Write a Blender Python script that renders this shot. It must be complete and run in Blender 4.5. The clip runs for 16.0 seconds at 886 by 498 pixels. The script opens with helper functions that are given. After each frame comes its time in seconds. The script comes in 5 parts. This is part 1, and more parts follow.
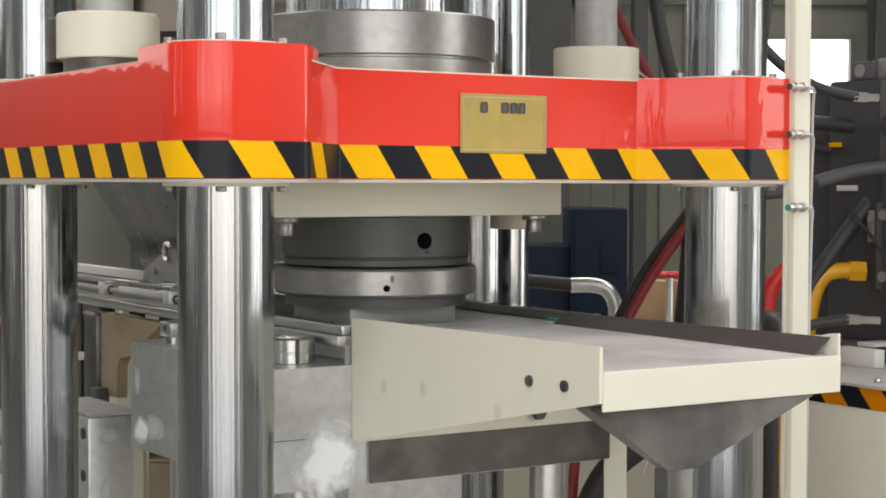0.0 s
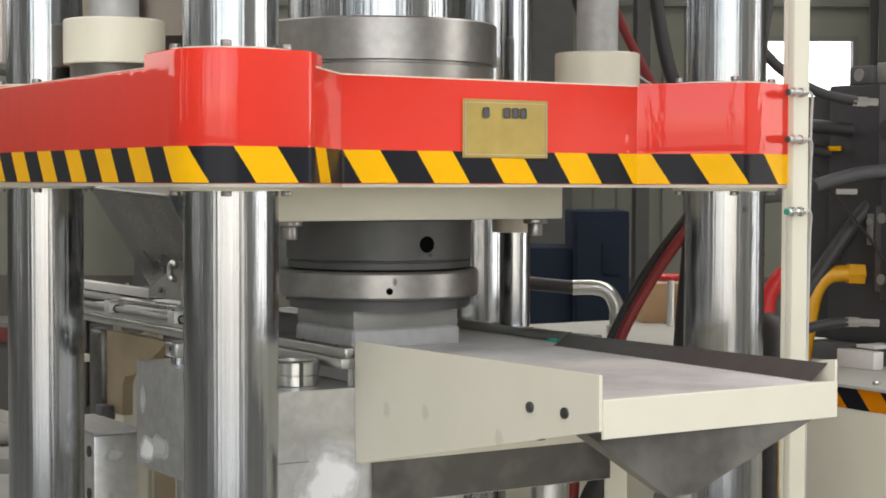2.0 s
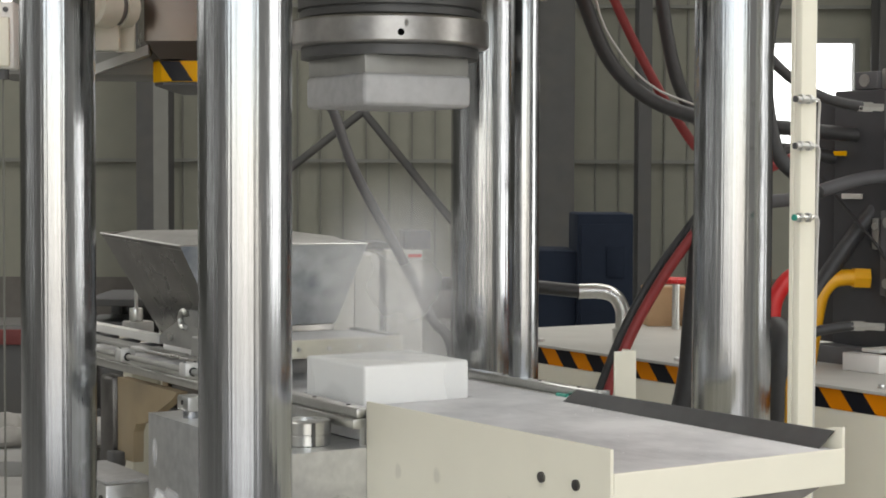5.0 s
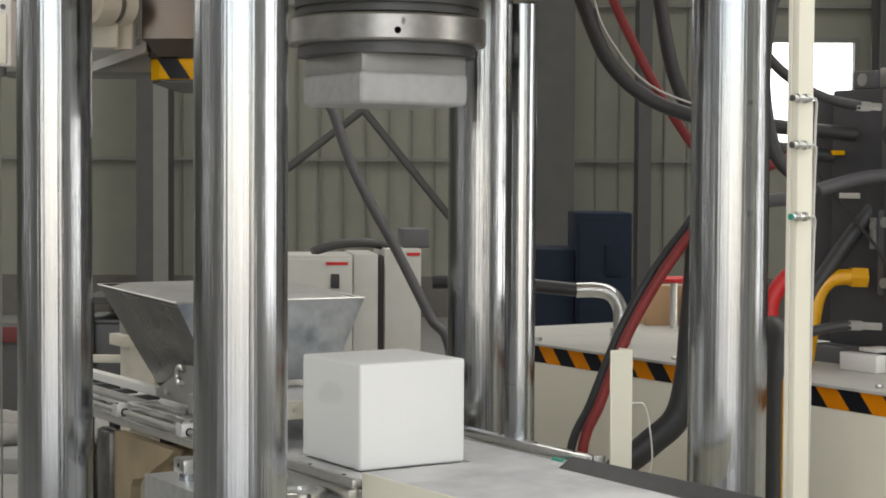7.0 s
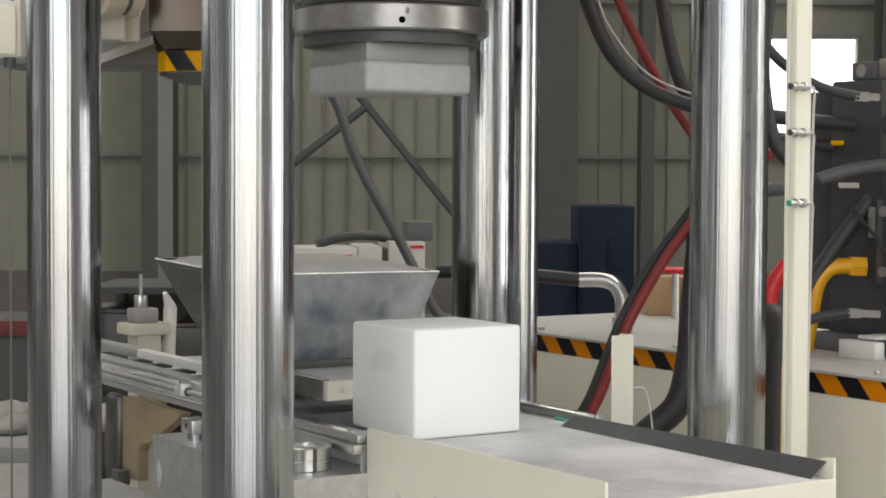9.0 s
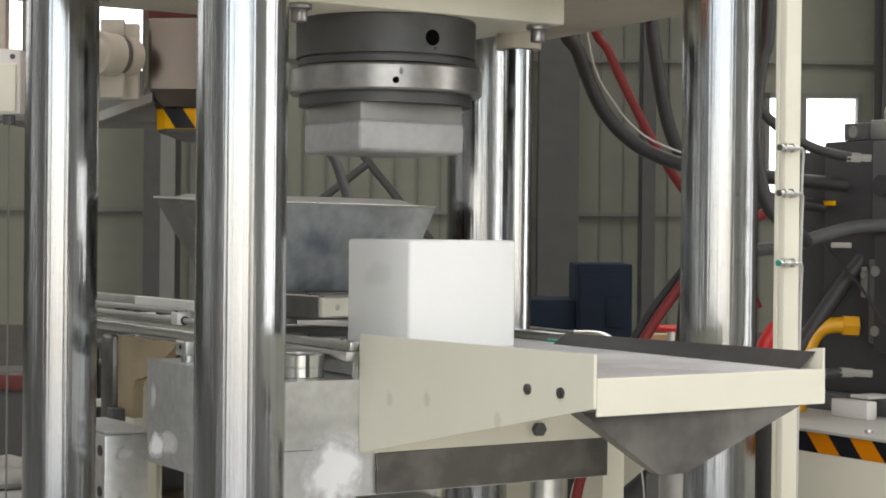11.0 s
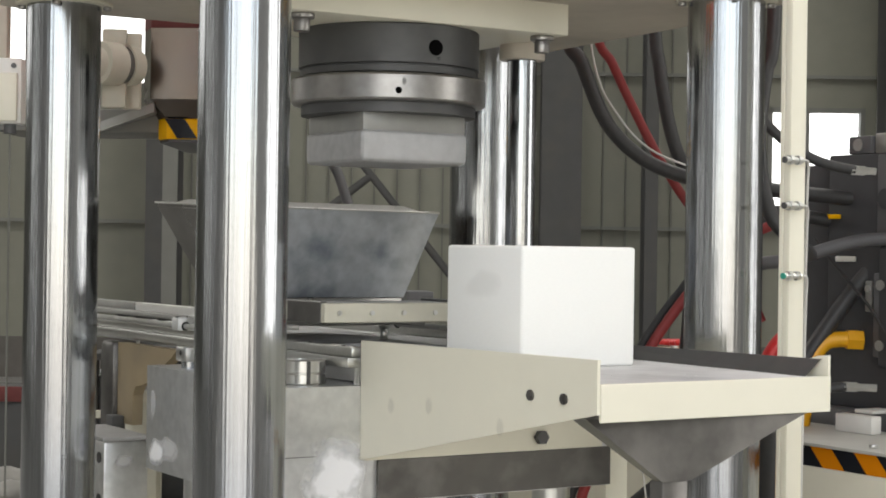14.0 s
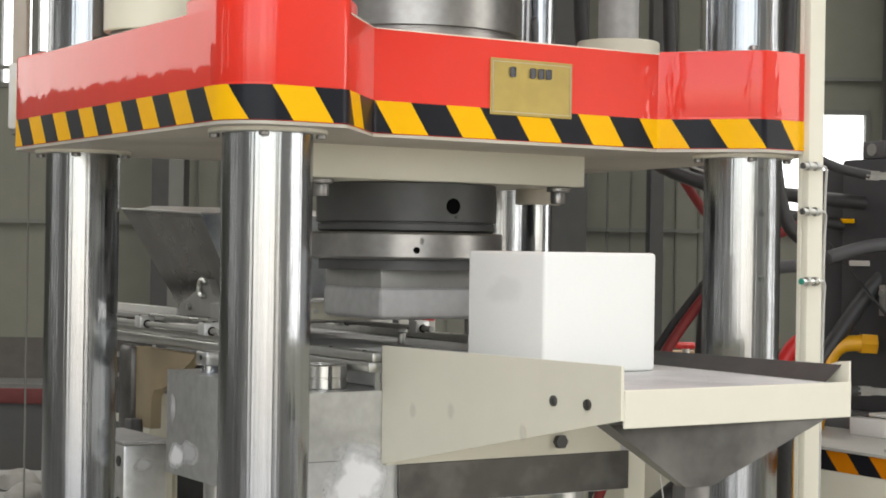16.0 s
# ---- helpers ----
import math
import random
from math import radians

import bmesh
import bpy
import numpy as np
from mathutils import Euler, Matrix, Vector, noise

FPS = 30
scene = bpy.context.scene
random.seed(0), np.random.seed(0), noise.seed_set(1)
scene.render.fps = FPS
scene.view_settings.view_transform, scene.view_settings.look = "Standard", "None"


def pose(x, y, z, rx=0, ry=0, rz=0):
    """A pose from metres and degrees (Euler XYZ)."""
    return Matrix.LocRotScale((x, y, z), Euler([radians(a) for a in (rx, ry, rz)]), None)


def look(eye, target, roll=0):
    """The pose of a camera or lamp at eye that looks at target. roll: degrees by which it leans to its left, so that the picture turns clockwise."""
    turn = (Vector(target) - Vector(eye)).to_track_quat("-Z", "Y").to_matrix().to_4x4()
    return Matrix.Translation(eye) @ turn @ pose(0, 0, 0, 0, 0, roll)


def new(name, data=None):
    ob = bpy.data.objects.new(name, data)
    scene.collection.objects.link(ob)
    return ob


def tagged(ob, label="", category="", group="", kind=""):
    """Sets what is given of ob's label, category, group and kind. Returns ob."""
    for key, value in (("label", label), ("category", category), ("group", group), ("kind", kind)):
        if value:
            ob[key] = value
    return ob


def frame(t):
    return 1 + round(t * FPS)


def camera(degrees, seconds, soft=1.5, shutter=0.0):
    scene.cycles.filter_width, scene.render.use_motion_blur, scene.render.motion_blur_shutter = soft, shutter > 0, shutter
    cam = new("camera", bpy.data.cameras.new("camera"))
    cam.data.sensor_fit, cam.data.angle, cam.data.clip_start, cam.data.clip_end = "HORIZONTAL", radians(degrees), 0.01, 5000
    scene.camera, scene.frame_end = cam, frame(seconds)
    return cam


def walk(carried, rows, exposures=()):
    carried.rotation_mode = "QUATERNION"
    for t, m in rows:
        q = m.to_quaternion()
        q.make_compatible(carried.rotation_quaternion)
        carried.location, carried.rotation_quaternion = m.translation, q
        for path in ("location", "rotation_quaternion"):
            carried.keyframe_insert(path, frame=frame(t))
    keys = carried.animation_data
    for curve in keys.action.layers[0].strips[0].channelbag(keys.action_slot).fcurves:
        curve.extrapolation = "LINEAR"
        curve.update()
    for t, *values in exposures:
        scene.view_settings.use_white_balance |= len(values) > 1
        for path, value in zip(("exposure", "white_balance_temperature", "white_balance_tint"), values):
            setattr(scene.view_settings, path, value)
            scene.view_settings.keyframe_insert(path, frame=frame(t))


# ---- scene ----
cam = camera(28.992, 16.0, soft=1.8)
PATH = (
    # seconds, eye, tilt, turn, lean
    (0, -1.1515, -2.4384, 1.3843, 87.724, -32.502, 0.167),
    (0.5, -1.1589, -2.4434, 1.3843, 87.731, -32.501, 0.139),
    (1, -1.1706, -2.4438, 1.3830, 87.732, -32.496, 0.162),
    (1.5, -1.1740, -2.4536, 1.3884, 87.718, -32.428, 0.157),
    (2, -1.1690, -2.4684, 1.3904, 87.754, -32.399, 0.193),
    (2.5, -1.1680, -2.4722, 1.3911, 87.761, -32.393, 0.210),
    (3, -1.1734, -2.4677, 1.3893, 87.792, -32.380, 0.143),
    (3.5, -1.1916, -2.4683, 1.3956, 87.773, -32.394, 0.208),
    (4, -1.1991, -2.4725, 1.3983, 87.783, -32.397, 0.150),
    (6.5, -1.1958, -2.4849, 1.4017, 87.758, -32.373, 0.302),
    (7, -1.1916, -2.4831, 1.3996, 87.735, -32.373, 0.332),
    (7.5, -1.1966, -2.4910, 1.3921, 87.706, -32.345, 0.416),
    (8, -1.2082, -2.5075, 1.3847, 87.740, -32.321, 0.358),
    (8.5, -1.2108, -2.5193, 1.3792, 87.696, -32.274, 0.364),
    (9, -1.2191, -2.5270, 1.3787, 87.679, -32.250, 0.298),
    (11.5, -1.2168, -2.5650, 1.3834, 89.916, -32.112, 0.676),
    (12, -1.2177, -2.5612, 1.3828, 90.002, -32.112, 0.723),
    (12.5, -1.2158, -2.5605, 1.3794, 90.042, -32.138, 0.706),
    (13, -1.2082, -2.5555, 1.3794, 90.015, -32.126, 0.805),
    (13.5, -1.2016, -2.5502, 1.3772, 90.014, -32.102, 0.823),
    (14, -1.2059, -2.5430, 1.3785, 90.012, -32.062, 0.838),
    (14.5, -1.2236, -2.5435, 1.3817, 89.993, -32.023, 0.858),
    (15, -1.2375, -2.5452, 1.3828, 89.994, -31.998, 0.826),
    (15.5, -1.2430, -2.5470, 1.3848, 90.011, -31.973, 0.867),
    (16, -1.2444, -2.5415, 1.3875, 90.028, -31.981, 0.861),
)
walk(cam, [(t, pose(x, y, z, rx, 0, rz) @ pose(0, 0, 0, 0, 0, lean)) for t, x, y, z, rx, rz, lean in PATH])

# ---- light ----
# the hall is turned against the press: a runs along its long walls, d across it
HALL = pose(-1.19, -2.48, 0, 0, 0, -32.3)


def hall(a, d, z):
    return HALL @ Vector((a, d, z))


world = bpy.data.worlds.new("sky")
scene.world = world
world.use_nodes = True
wn = world.node_tree.nodes
sky = wn.new("ShaderNodeTexSky")
sky.sky_type, sky.sun_disc = "NISHITA", False
sky.sun_elevation, sky.sun_rotation = radians(48), radians(200)
wn["Background"].inputs["Strength"].default_value = 0.12
world.node_tree.links.new(sky.outputs[0], wn["Background"].inputs["Color"])


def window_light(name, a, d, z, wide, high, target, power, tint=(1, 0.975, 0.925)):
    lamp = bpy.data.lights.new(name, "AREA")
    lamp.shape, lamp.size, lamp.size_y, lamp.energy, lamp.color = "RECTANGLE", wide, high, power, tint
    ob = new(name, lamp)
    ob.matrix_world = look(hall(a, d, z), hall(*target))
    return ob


# area lamps for daylight: the unseen gate behind, the side gate, added roof strips
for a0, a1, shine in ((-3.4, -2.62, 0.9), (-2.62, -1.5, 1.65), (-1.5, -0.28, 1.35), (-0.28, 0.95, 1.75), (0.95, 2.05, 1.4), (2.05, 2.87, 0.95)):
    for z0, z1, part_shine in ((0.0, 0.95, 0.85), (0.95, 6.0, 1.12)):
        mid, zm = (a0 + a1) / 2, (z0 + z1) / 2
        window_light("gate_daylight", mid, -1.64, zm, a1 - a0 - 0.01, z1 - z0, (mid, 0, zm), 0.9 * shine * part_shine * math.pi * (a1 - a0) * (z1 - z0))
window_light("slit_daylight", -4.27, -1.64, 3.0, 0.18, 6.0, (-4.27, 0, 3.0), 6)
# narrow unseen lamps, added to draw bright streaks on the columns
window_light("streak_lamp_side", -11.9, -1.1, 3.0, 0.5, 5.6, (0, -1.1, 3.0), 14)
for d0, wide, power in ((0.9, 0.35, 9), (2.6, 0.7, 18)):
    window_light("streak_lamp_left", -11.9, d0, 3.0, wide, 5.0, (0, d0, 3.0), power)
window_light("window_band_daylight", -11.9, 11.6, 4.32, 9.6, 2.6, (0, 11.6, 4.32), 120)
window_light("side_gate_daylight", 13.8, 1.45, 2.9, 5.4, 5.6, (0, 1.45, 2.9), 330)
# overhead fill lamps, added without any opening in the roof
for sx, power in ((-4.5, 450), (4.5, 540)):
    window_light("roof_fill_light", sx, 6.0, 7.85, 2.4, 19, (sx, 6.0, 0), power)
scene.view_settings.exposure = 0.27


# ---- materials ----
def material(name, color, rough=0.5, metal=0.0, grain=0.04, scale=30.0, bump=0.0, coat=0.0, coat_rough=0.05, dirt=0.0, dirt_color=(0.1, 0.09, 0.08), stretch=(1, 1, 1), rough_var=0.1, spec=0.5, lo=0.45, hi=0.72, big_scale=3.5):
    m = bpy.data.materials.new(name)
    m.use_nodes = True
    n, l = m.node_tree.nodes, m.node_tree.links
    b = n["Principled BSDF"]
    b.inputs["Roughness"].default_value, b.inputs["Metallic"].default_value = rough, metal
    b.inputs["Coat Weight"].default_value, b.inputs["Coat Roughness"].default_value = coat, coat_rough
    b.inputs["Specular IOR Level"].default_value = spec
    tc = n.new("ShaderNodeTexCoord")
    mp = n.new("ShaderNodeMapping")
    mp.inputs["Scale"].default_value = stretch
    l.new(tc.outputs["Object"], mp.inputs[0])
    fine = n.new("ShaderNodeTexNoise")
    fine.inputs["Scale"].default_value, fine.inputs["Detail"].default_value = scale, 6
    l.new(mp.outputs[0], fine.inputs["Vector"])
    big = n.new("ShaderNodeTexNoise")
    big.inputs["Scale"].default_value, big.inputs["Detail"].default_value = big_scale, 5
    l.new(tc.outputs["Object"], big.inputs["Vector"])
    mix = n.new("ShaderNodeMix")
    mix.data_type = "RGBA"
    mix.inputs["A"].default_value = (*[c * (1 - grain * 2) for c in color], 1)
    mix.inputs["B"].default_value = (*[min(1, c * (1 + grain * 2)) for c in color], 1)
    l.new(fine.outputs["Fac"], mix.inputs["Factor"])
    last = mix.outputs["Result"]
    if dirt:
        ramp = n.new("ShaderNodeValToRGB")
        ramp.color_ramp.elements[0].position, ramp.color_ramp.elements[1].position = lo, hi
        l.new(big.outputs["Fac"], ramp.inputs[0])
        sc = n.new("ShaderNodeMath")
        sc.operation = "MULTIPLY"
        sc.inputs[1].default_value = dirt
        l.new(ramp.outputs[0], sc.inputs[0])
        d = n.new("ShaderNodeMix")
        d.data_type = "RGBA"
        d.inputs["B"].default_value = (*dirt_color, 1)
        l.new(sc.outputs[0], d.inputs["Factor"])
        l.new(last, d.inputs["A"])
        last = d.outputs["Result"]
    l.new(last, b.inputs["Base Color"])
    rr = n.new("ShaderNodeMapRange")
    rr.inputs["To Min"].default_value, rr.inputs["To Max"].default_value = max(0.02, rough - rough_var), min(1, rough + rough_var)
    l.new(big.outputs["Fac"], rr.inputs["Value"])
    l.new(rr.outputs[0], b.inputs["Roughness"])
    if bump:
        bp = n.new("ShaderNodeBump")
        bp.inputs["Strength"].default_value, bp.inputs["Distance"].default_value = bump, 0.002
        l.new(fine.outputs["Fac"], bp.inputs["Height"])
        l.new(bp.outputs[0], b.inputs["Normal"])
    return m


M = {
    # chrome colour carries streaks along z that imitate fine reflections
    "chrome": material("chrome", (0.355, 0.368, 0.388), 0.13, 1, 0.22, 85, 1.0, rough_var=0.04, dirt=0.10, dirt_color=(0.5, 0.5, 0.5), stretch=(1, 1, 0.004)),
    "steel": material("steel", (0.67, 0.675, 0.67), 0.40, 0.9, 0.14, 40, 0.05, dirt=0.55, dirt_color=(0.68, 0.68, 0.67), lo=0.50, hi=0.75, big_scale=6),
    "bright_steel": material("bright_steel", (0.62, 0.62, 0.60), 0.30, 1, 0.06, 60, 0.03),
    "dark_steel": material("dark_steel", (0.10, 0.10, 0.10), 0.55, 0.5, 0.10, 30, 0.03, dirt=0.3, dirt_color=(0.2, 0.2, 0.2)),
    "ring_steel": material("ring_steel", (0.34, 0.33, 0.32), 0.38, 0.9, 0.12, 50, 0.04, dirt=0.4, dirt_color=(0.22, 0.21, 0.20)),
    "dusty_steel": material("dusty_steel", (0.46, 0.46, 0.46), 0.6, 0.35, 0.10, 50, 0.06, dirt=0.6, dirt_color=(0.62, 0.62, 0.62)),
    "tray_floor": material("tray_floor", (0.40, 0.40, 0.41), 0.55, 0.15, 0.16, 60, 0.08, dirt=0.85, dirt_color=(0.78, 0.78, 0.78), stretch=(1, 0.35, 1), lo=0.28, hi=0.62, big_scale=5),
    # hopper sides darker and front lighter: their reflections are put into the colours
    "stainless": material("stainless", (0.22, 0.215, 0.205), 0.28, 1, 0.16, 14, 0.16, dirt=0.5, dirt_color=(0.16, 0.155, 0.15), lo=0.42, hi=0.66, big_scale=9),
    "lit_stainless": material("lit_stainless", (0.50, 0.525, 0.55), 0.34, 0.62, 0.20, 26, 0.08, dirt=0.8, dirt_color=(0.17, 0.20, 0.24), lo=0.48, hi=0.66, big_scale=8),
    "cream": material("cream", (0.78, 0.75, 0.625), 0.42, 0, 0.015, 18, 0.01, dirt=0.12, dirt_color=(0.60, 0.57, 0.47)),
    # darker cream for dirty parts and for the shaded crosshead underside
    "cream_dirty_shaded": material("cream_dirty_shaded", (0.55, 0.50, 0.42), 0.5, 0, 0.05, 25, 0.03, dirt=0.5, dirt_color=(0.33, 0.30, 0.26)),
    "red": material("red", (0.80, 0.034, 0.016), 0.5, 0, 0.02, 12, 0.14, coat=0.9, coat_rough=0.035, spec=0.2, dirt=0.06, dirt_color=(0.5, 0.06, 0.05), rough_var=0.06),
    "yellow": material("yellow", (0.95, 0.50, 0.001), 0.5, 0, 0.02, 20, coat=0.08, spec=0.1, dirt=0.08, dirt_color=(0.5, 0.3, 0.05)),
    "black_tape": material("black_tape", (0.011, 0.012, 0.017), 0.45, 0, 0.1, 20, coat=0.10, spec=0.15),
    "salt": material("salt", (0.845, 0.85, 0.83), 0.8, 0, 0.015, 120, 0.02, dirt=0.22, stretch=(1, 1, 4), dirt_color=(0.76, 0.75, 0.72), lo=0.5, hi=0.9, big_scale=4),
    "powder": material("powder", (0.85, 0.85, 0.85), 0.95, 0, 0.05, 90, 0.3),
    # oily dark parts, and the plate that paints shade below the tray
    "oily_shade_steel": material("oily_shade_steel", (0.125, 0.118, 0.108), 0.42, 0.5, 0.15, 14, 0.03, dirt=0.7, dirt_color=(0.28, 0.27, 0.25), lo=0.5, hi=0.75, big_scale=7),
    "dull_red": material("dull_red", (0.13, 0.028, 0.026), 0.7, 0, 0.1, 20),
    "cabinet_grey": material("cabinet_grey", (0.50, 0.495, 0.46), 0.5, 0, 0.04, 15, dirt=0.3, dirt_color=(0.42, 0.41, 0.38)),
    "hole": material("hole", (0.004, 0.004, 0.004), 1, 0, 0.1, 20, spec=0.0),
    "rubber": material("rubber", (0.036, 0.036, 0.037), 0.5, 0, 0.15, 60, 0.05),
    "red_rubber": material("red_rubber", (0.26, 0.028, 0.028), 0.5, 0, 0.1, 60, 0.03),
    "yellow_pipe": material("yellow_pipe", (0.80, 0.40, 0.01), 0.4, 0, 0.05, 30, 0.02),
    "red_pipe": material("red_pipe", (0.60, 0.02, 0.02), 0.4, 0, 0.05, 30, 0.02),
    "black_paint": material("black_paint", (0.052, 0.053, 0.058), 0.5, 0, 0.1, 20, 0.02, dirt=0.4, dirt_color=(0.08, 0.08, 0.08), spec=0.3),
    "grey_paint": material("grey_paint", (0.10, 0.10, 0.105), 0.5, 0, 0.08, 20, 0.02),
    "brass": material("brass", (0.46, 0.35, 0.11), 0.42, 0.75, 0.10, 25, 0.03, dirt=0.45, dirt_color=(0.33, 0.25, 0.10)),
    "ink": material("ink", (0.10, 0.10, 0.11), 0.5, 0, 0.05, 20),
    "cladding": material("cladding", (0.23, 0.228, 0.188), 0.6, 0, 0.04, 6, 0.0, dirt=0.35, dirt_color=(0.20, 0.20, 0.18)),
    "cladding_edge": material("cladding_edge", (0.16, 0.16, 0.14), 0.6, 0, 0.05, 8),
    "brace_steel": material("brace_steel", (0.19, 0.19, 0.175), 0.6, 0, 0.05, 8),
    "hall_steel": material("hall_steel", (0.088, 0.088, 0.088), 0.7, 0, 0.06, 8, dirt=0.5, dirt_color=(0.11, 0.105, 0.095), spec=0.2),
    "concrete": material("concrete", (0.26, 0.256, 0.245), 0.8, 0, 0.10, 6, 0.1, dirt=0.5, dirt_color=(0.30, 0.28, 0.26)),
    "brick_wall": material("brick_wall", (0.13, 0.12, 0.11), 0.85, 0, 0.10, 10, 0.1),
    "rust_tan": material("rust_tan", (0.36, 0.28, 0.17), 0.6, 0, 0.12, 12, 0.03, dirt=0.6, dirt_color=(0.25, 0.22, 0.17)),
    "carton": material("carton", (0.45, 0.30, 0.17), 0.85, 0, 0.06, 20, 0.03),
    "blue_paint": material("blue_paint", (0.014, 0.020, 0.034), 0.75, 0, 0.08, 20, spec=0.12),
    "dull_steel": material("dull_steel", (0.40, 0.40, 0.38), 0.6, 0.7, 0.10, 20, 0.04, dirt=0.5, dirt_color=(0.28, 0.27, 0.25)),
    "bronze": material("bronze", (0.115, 0.09, 0.072), 0.24, 0.9, 0.10, 12, 0.02, dirt=0.4, dirt_color=(0.20, 0.19, 0.18)),
    "alu": material("alu", (0.72, 0.72, 0.71), 0.42, 0.6, 0.04, 40, 0.02),
    "funnel_steel": material("funnel_steel", (0.125, 0.12, 0.115), 0.36, 0.85, 0.16, 30, 0.05, dirt=0.7, dirt_color=(0.27, 0.26, 0.245), lo=0.48, hi=0.72, big_scale=7),
    "white_plastic": material("white_plastic", (0.75, 0.74, 0.70), 0.45, 0, 0.02, 20),
    "wire_grey": material("wire_grey", (0.56, 0.55, 0.53), 0.5, 0, 0.03, 40),
    "orange_tape": material("orange_tape", (0.72, 0.235, 0.002), 0.5, 0, 0.03, 20, coat=0.08, spec=0.1, dirt=0.15, dirt_color=(0.4, 0.18, 0.04)),
    "pale_wall": material("pale_wall", (0.48, 0.475, 0.45), 0.7, 0, 0.05, 4, dirt=0.3, dirt_color=(0.38, 0.37, 0.35)),
    "bag_grey": material("bag_grey", (0.24, 0.23, 0.21), 0.5, 0, 0.15, 18, 0.1, dirt=0.5, dirt_color=(0.12, 0.11, 0.10)),
    "motor_cream": material("motor_cream", (0.60, 0.58, 0.48), 0.45, 0, 0.05, 25, 0.03, dirt=0.5, dirt_color=(0.40, 0.37, 0.30)),
    "green_light": material("green_light", (0.03, 0.30, 0.22), 0.35, 0, 0.05, 40),
}


def hand_painted(m):
    """Sags and waves in a lacquer coat."""
    n, l = m.node_tree.nodes, m.node_tree.links
    tc, mp, nz, bp = n.new("ShaderNodeTexCoord"), n.new("ShaderNodeMapping"), n.new("ShaderNodeTexNoise"), n.new("ShaderNodeBump")
    mp.inputs["Scale"].default_value = (1, 1, 0.45)
    nz.inputs["Scale"].default_value, nz.inputs["Detail"].default_value = 16, 3
    bp.inputs["Strength"].default_value, bp.inputs["Distance"].default_value = 0.35, 0.004
    l.new(tc.outputs["Object"], mp.inputs[0])
    l.new(mp.outputs[0], nz.inputs["Vector"])
    l.new(nz.outputs["Fac"], bp.inputs["Height"])
    l.new(bp.outputs[0], n["Principled BSDF"].inputs["Coat Normal"])


hand_painted(M["red"])


def powder_film(name, color, thick):
    """A film of powder or grime that thins out along a ragged edge."""
    m = bpy.data.materials.new(name)
    m.use_nodes = True
    n, l = m.node_tree.nodes, m.node_tree.links
    b = n["Principled BSDF"]
    b.inputs["Base Color"].default_value, b.inputs["Roughness"].default_value = (*color, 1), 0.95
    tc, g, nz, ad, rp = n.new("ShaderNodeTexCoord"), n.new("ShaderNodeVectorMath"), n.new("ShaderNodeTexNoise"), n.new("ShaderNodeMath"), n.new("ShaderNodeValToRGB")
    mp = n.new("ShaderNodeMapping")
    mp.inputs["Location"].default_value, mp.inputs["Scale"].default_value = (-1, -1, 0), (2, 2, 0)
    g.operation = "LENGTH"
    l.new(tc.outputs["Generated"], mp.inputs[0])
    l.new(mp.outputs[0], g.inputs[0])
    nz.inputs["Scale"].default_value, nz.inputs["Detail"].default_value = 22, 6
    l.new(tc.outputs["Object"], nz.inputs["Vector"])
    ad.operation = "MULTIPLY_ADD"
    ad.inputs[1].default_value = 0.85
    l.new(nz.outputs["Fac"], ad.inputs[0])
    l.new(g.outputs["Value"], ad.inputs[2])
    rp.color_ramp.elements[0].position, rp.color_ramp.elements[1].position = 0.72, 1.36
    rp.color_ramp.elements[0].color, rp.color_ramp.elements[1].color = (thick, thick, thick, 1), (0, 0, 0, 1)
    l.new(ad.outputs[0], rp.inputs[0])
    l.new(rp.outputs[0], b.inputs["Alpha"])
    return m


M["powder_film"] = powder_film("powder_film", (0.84, 0.84, 0.85), 1)
M["smudge_film"] = powder_film("smudge_film", (0.40, 0.37, 0.31), 0.12)
M["stain_film"] = powder_film("stain_film", (0.50, 0.50, 0.47), 0.07)
M["scuff_film"] = powder_film("scuff_film", (0.08, 0.08, 0.08), 0.5)
M["powder_haze"] = powder_film("powder_haze", (0.80, 0.80, 0.81), 0.5)


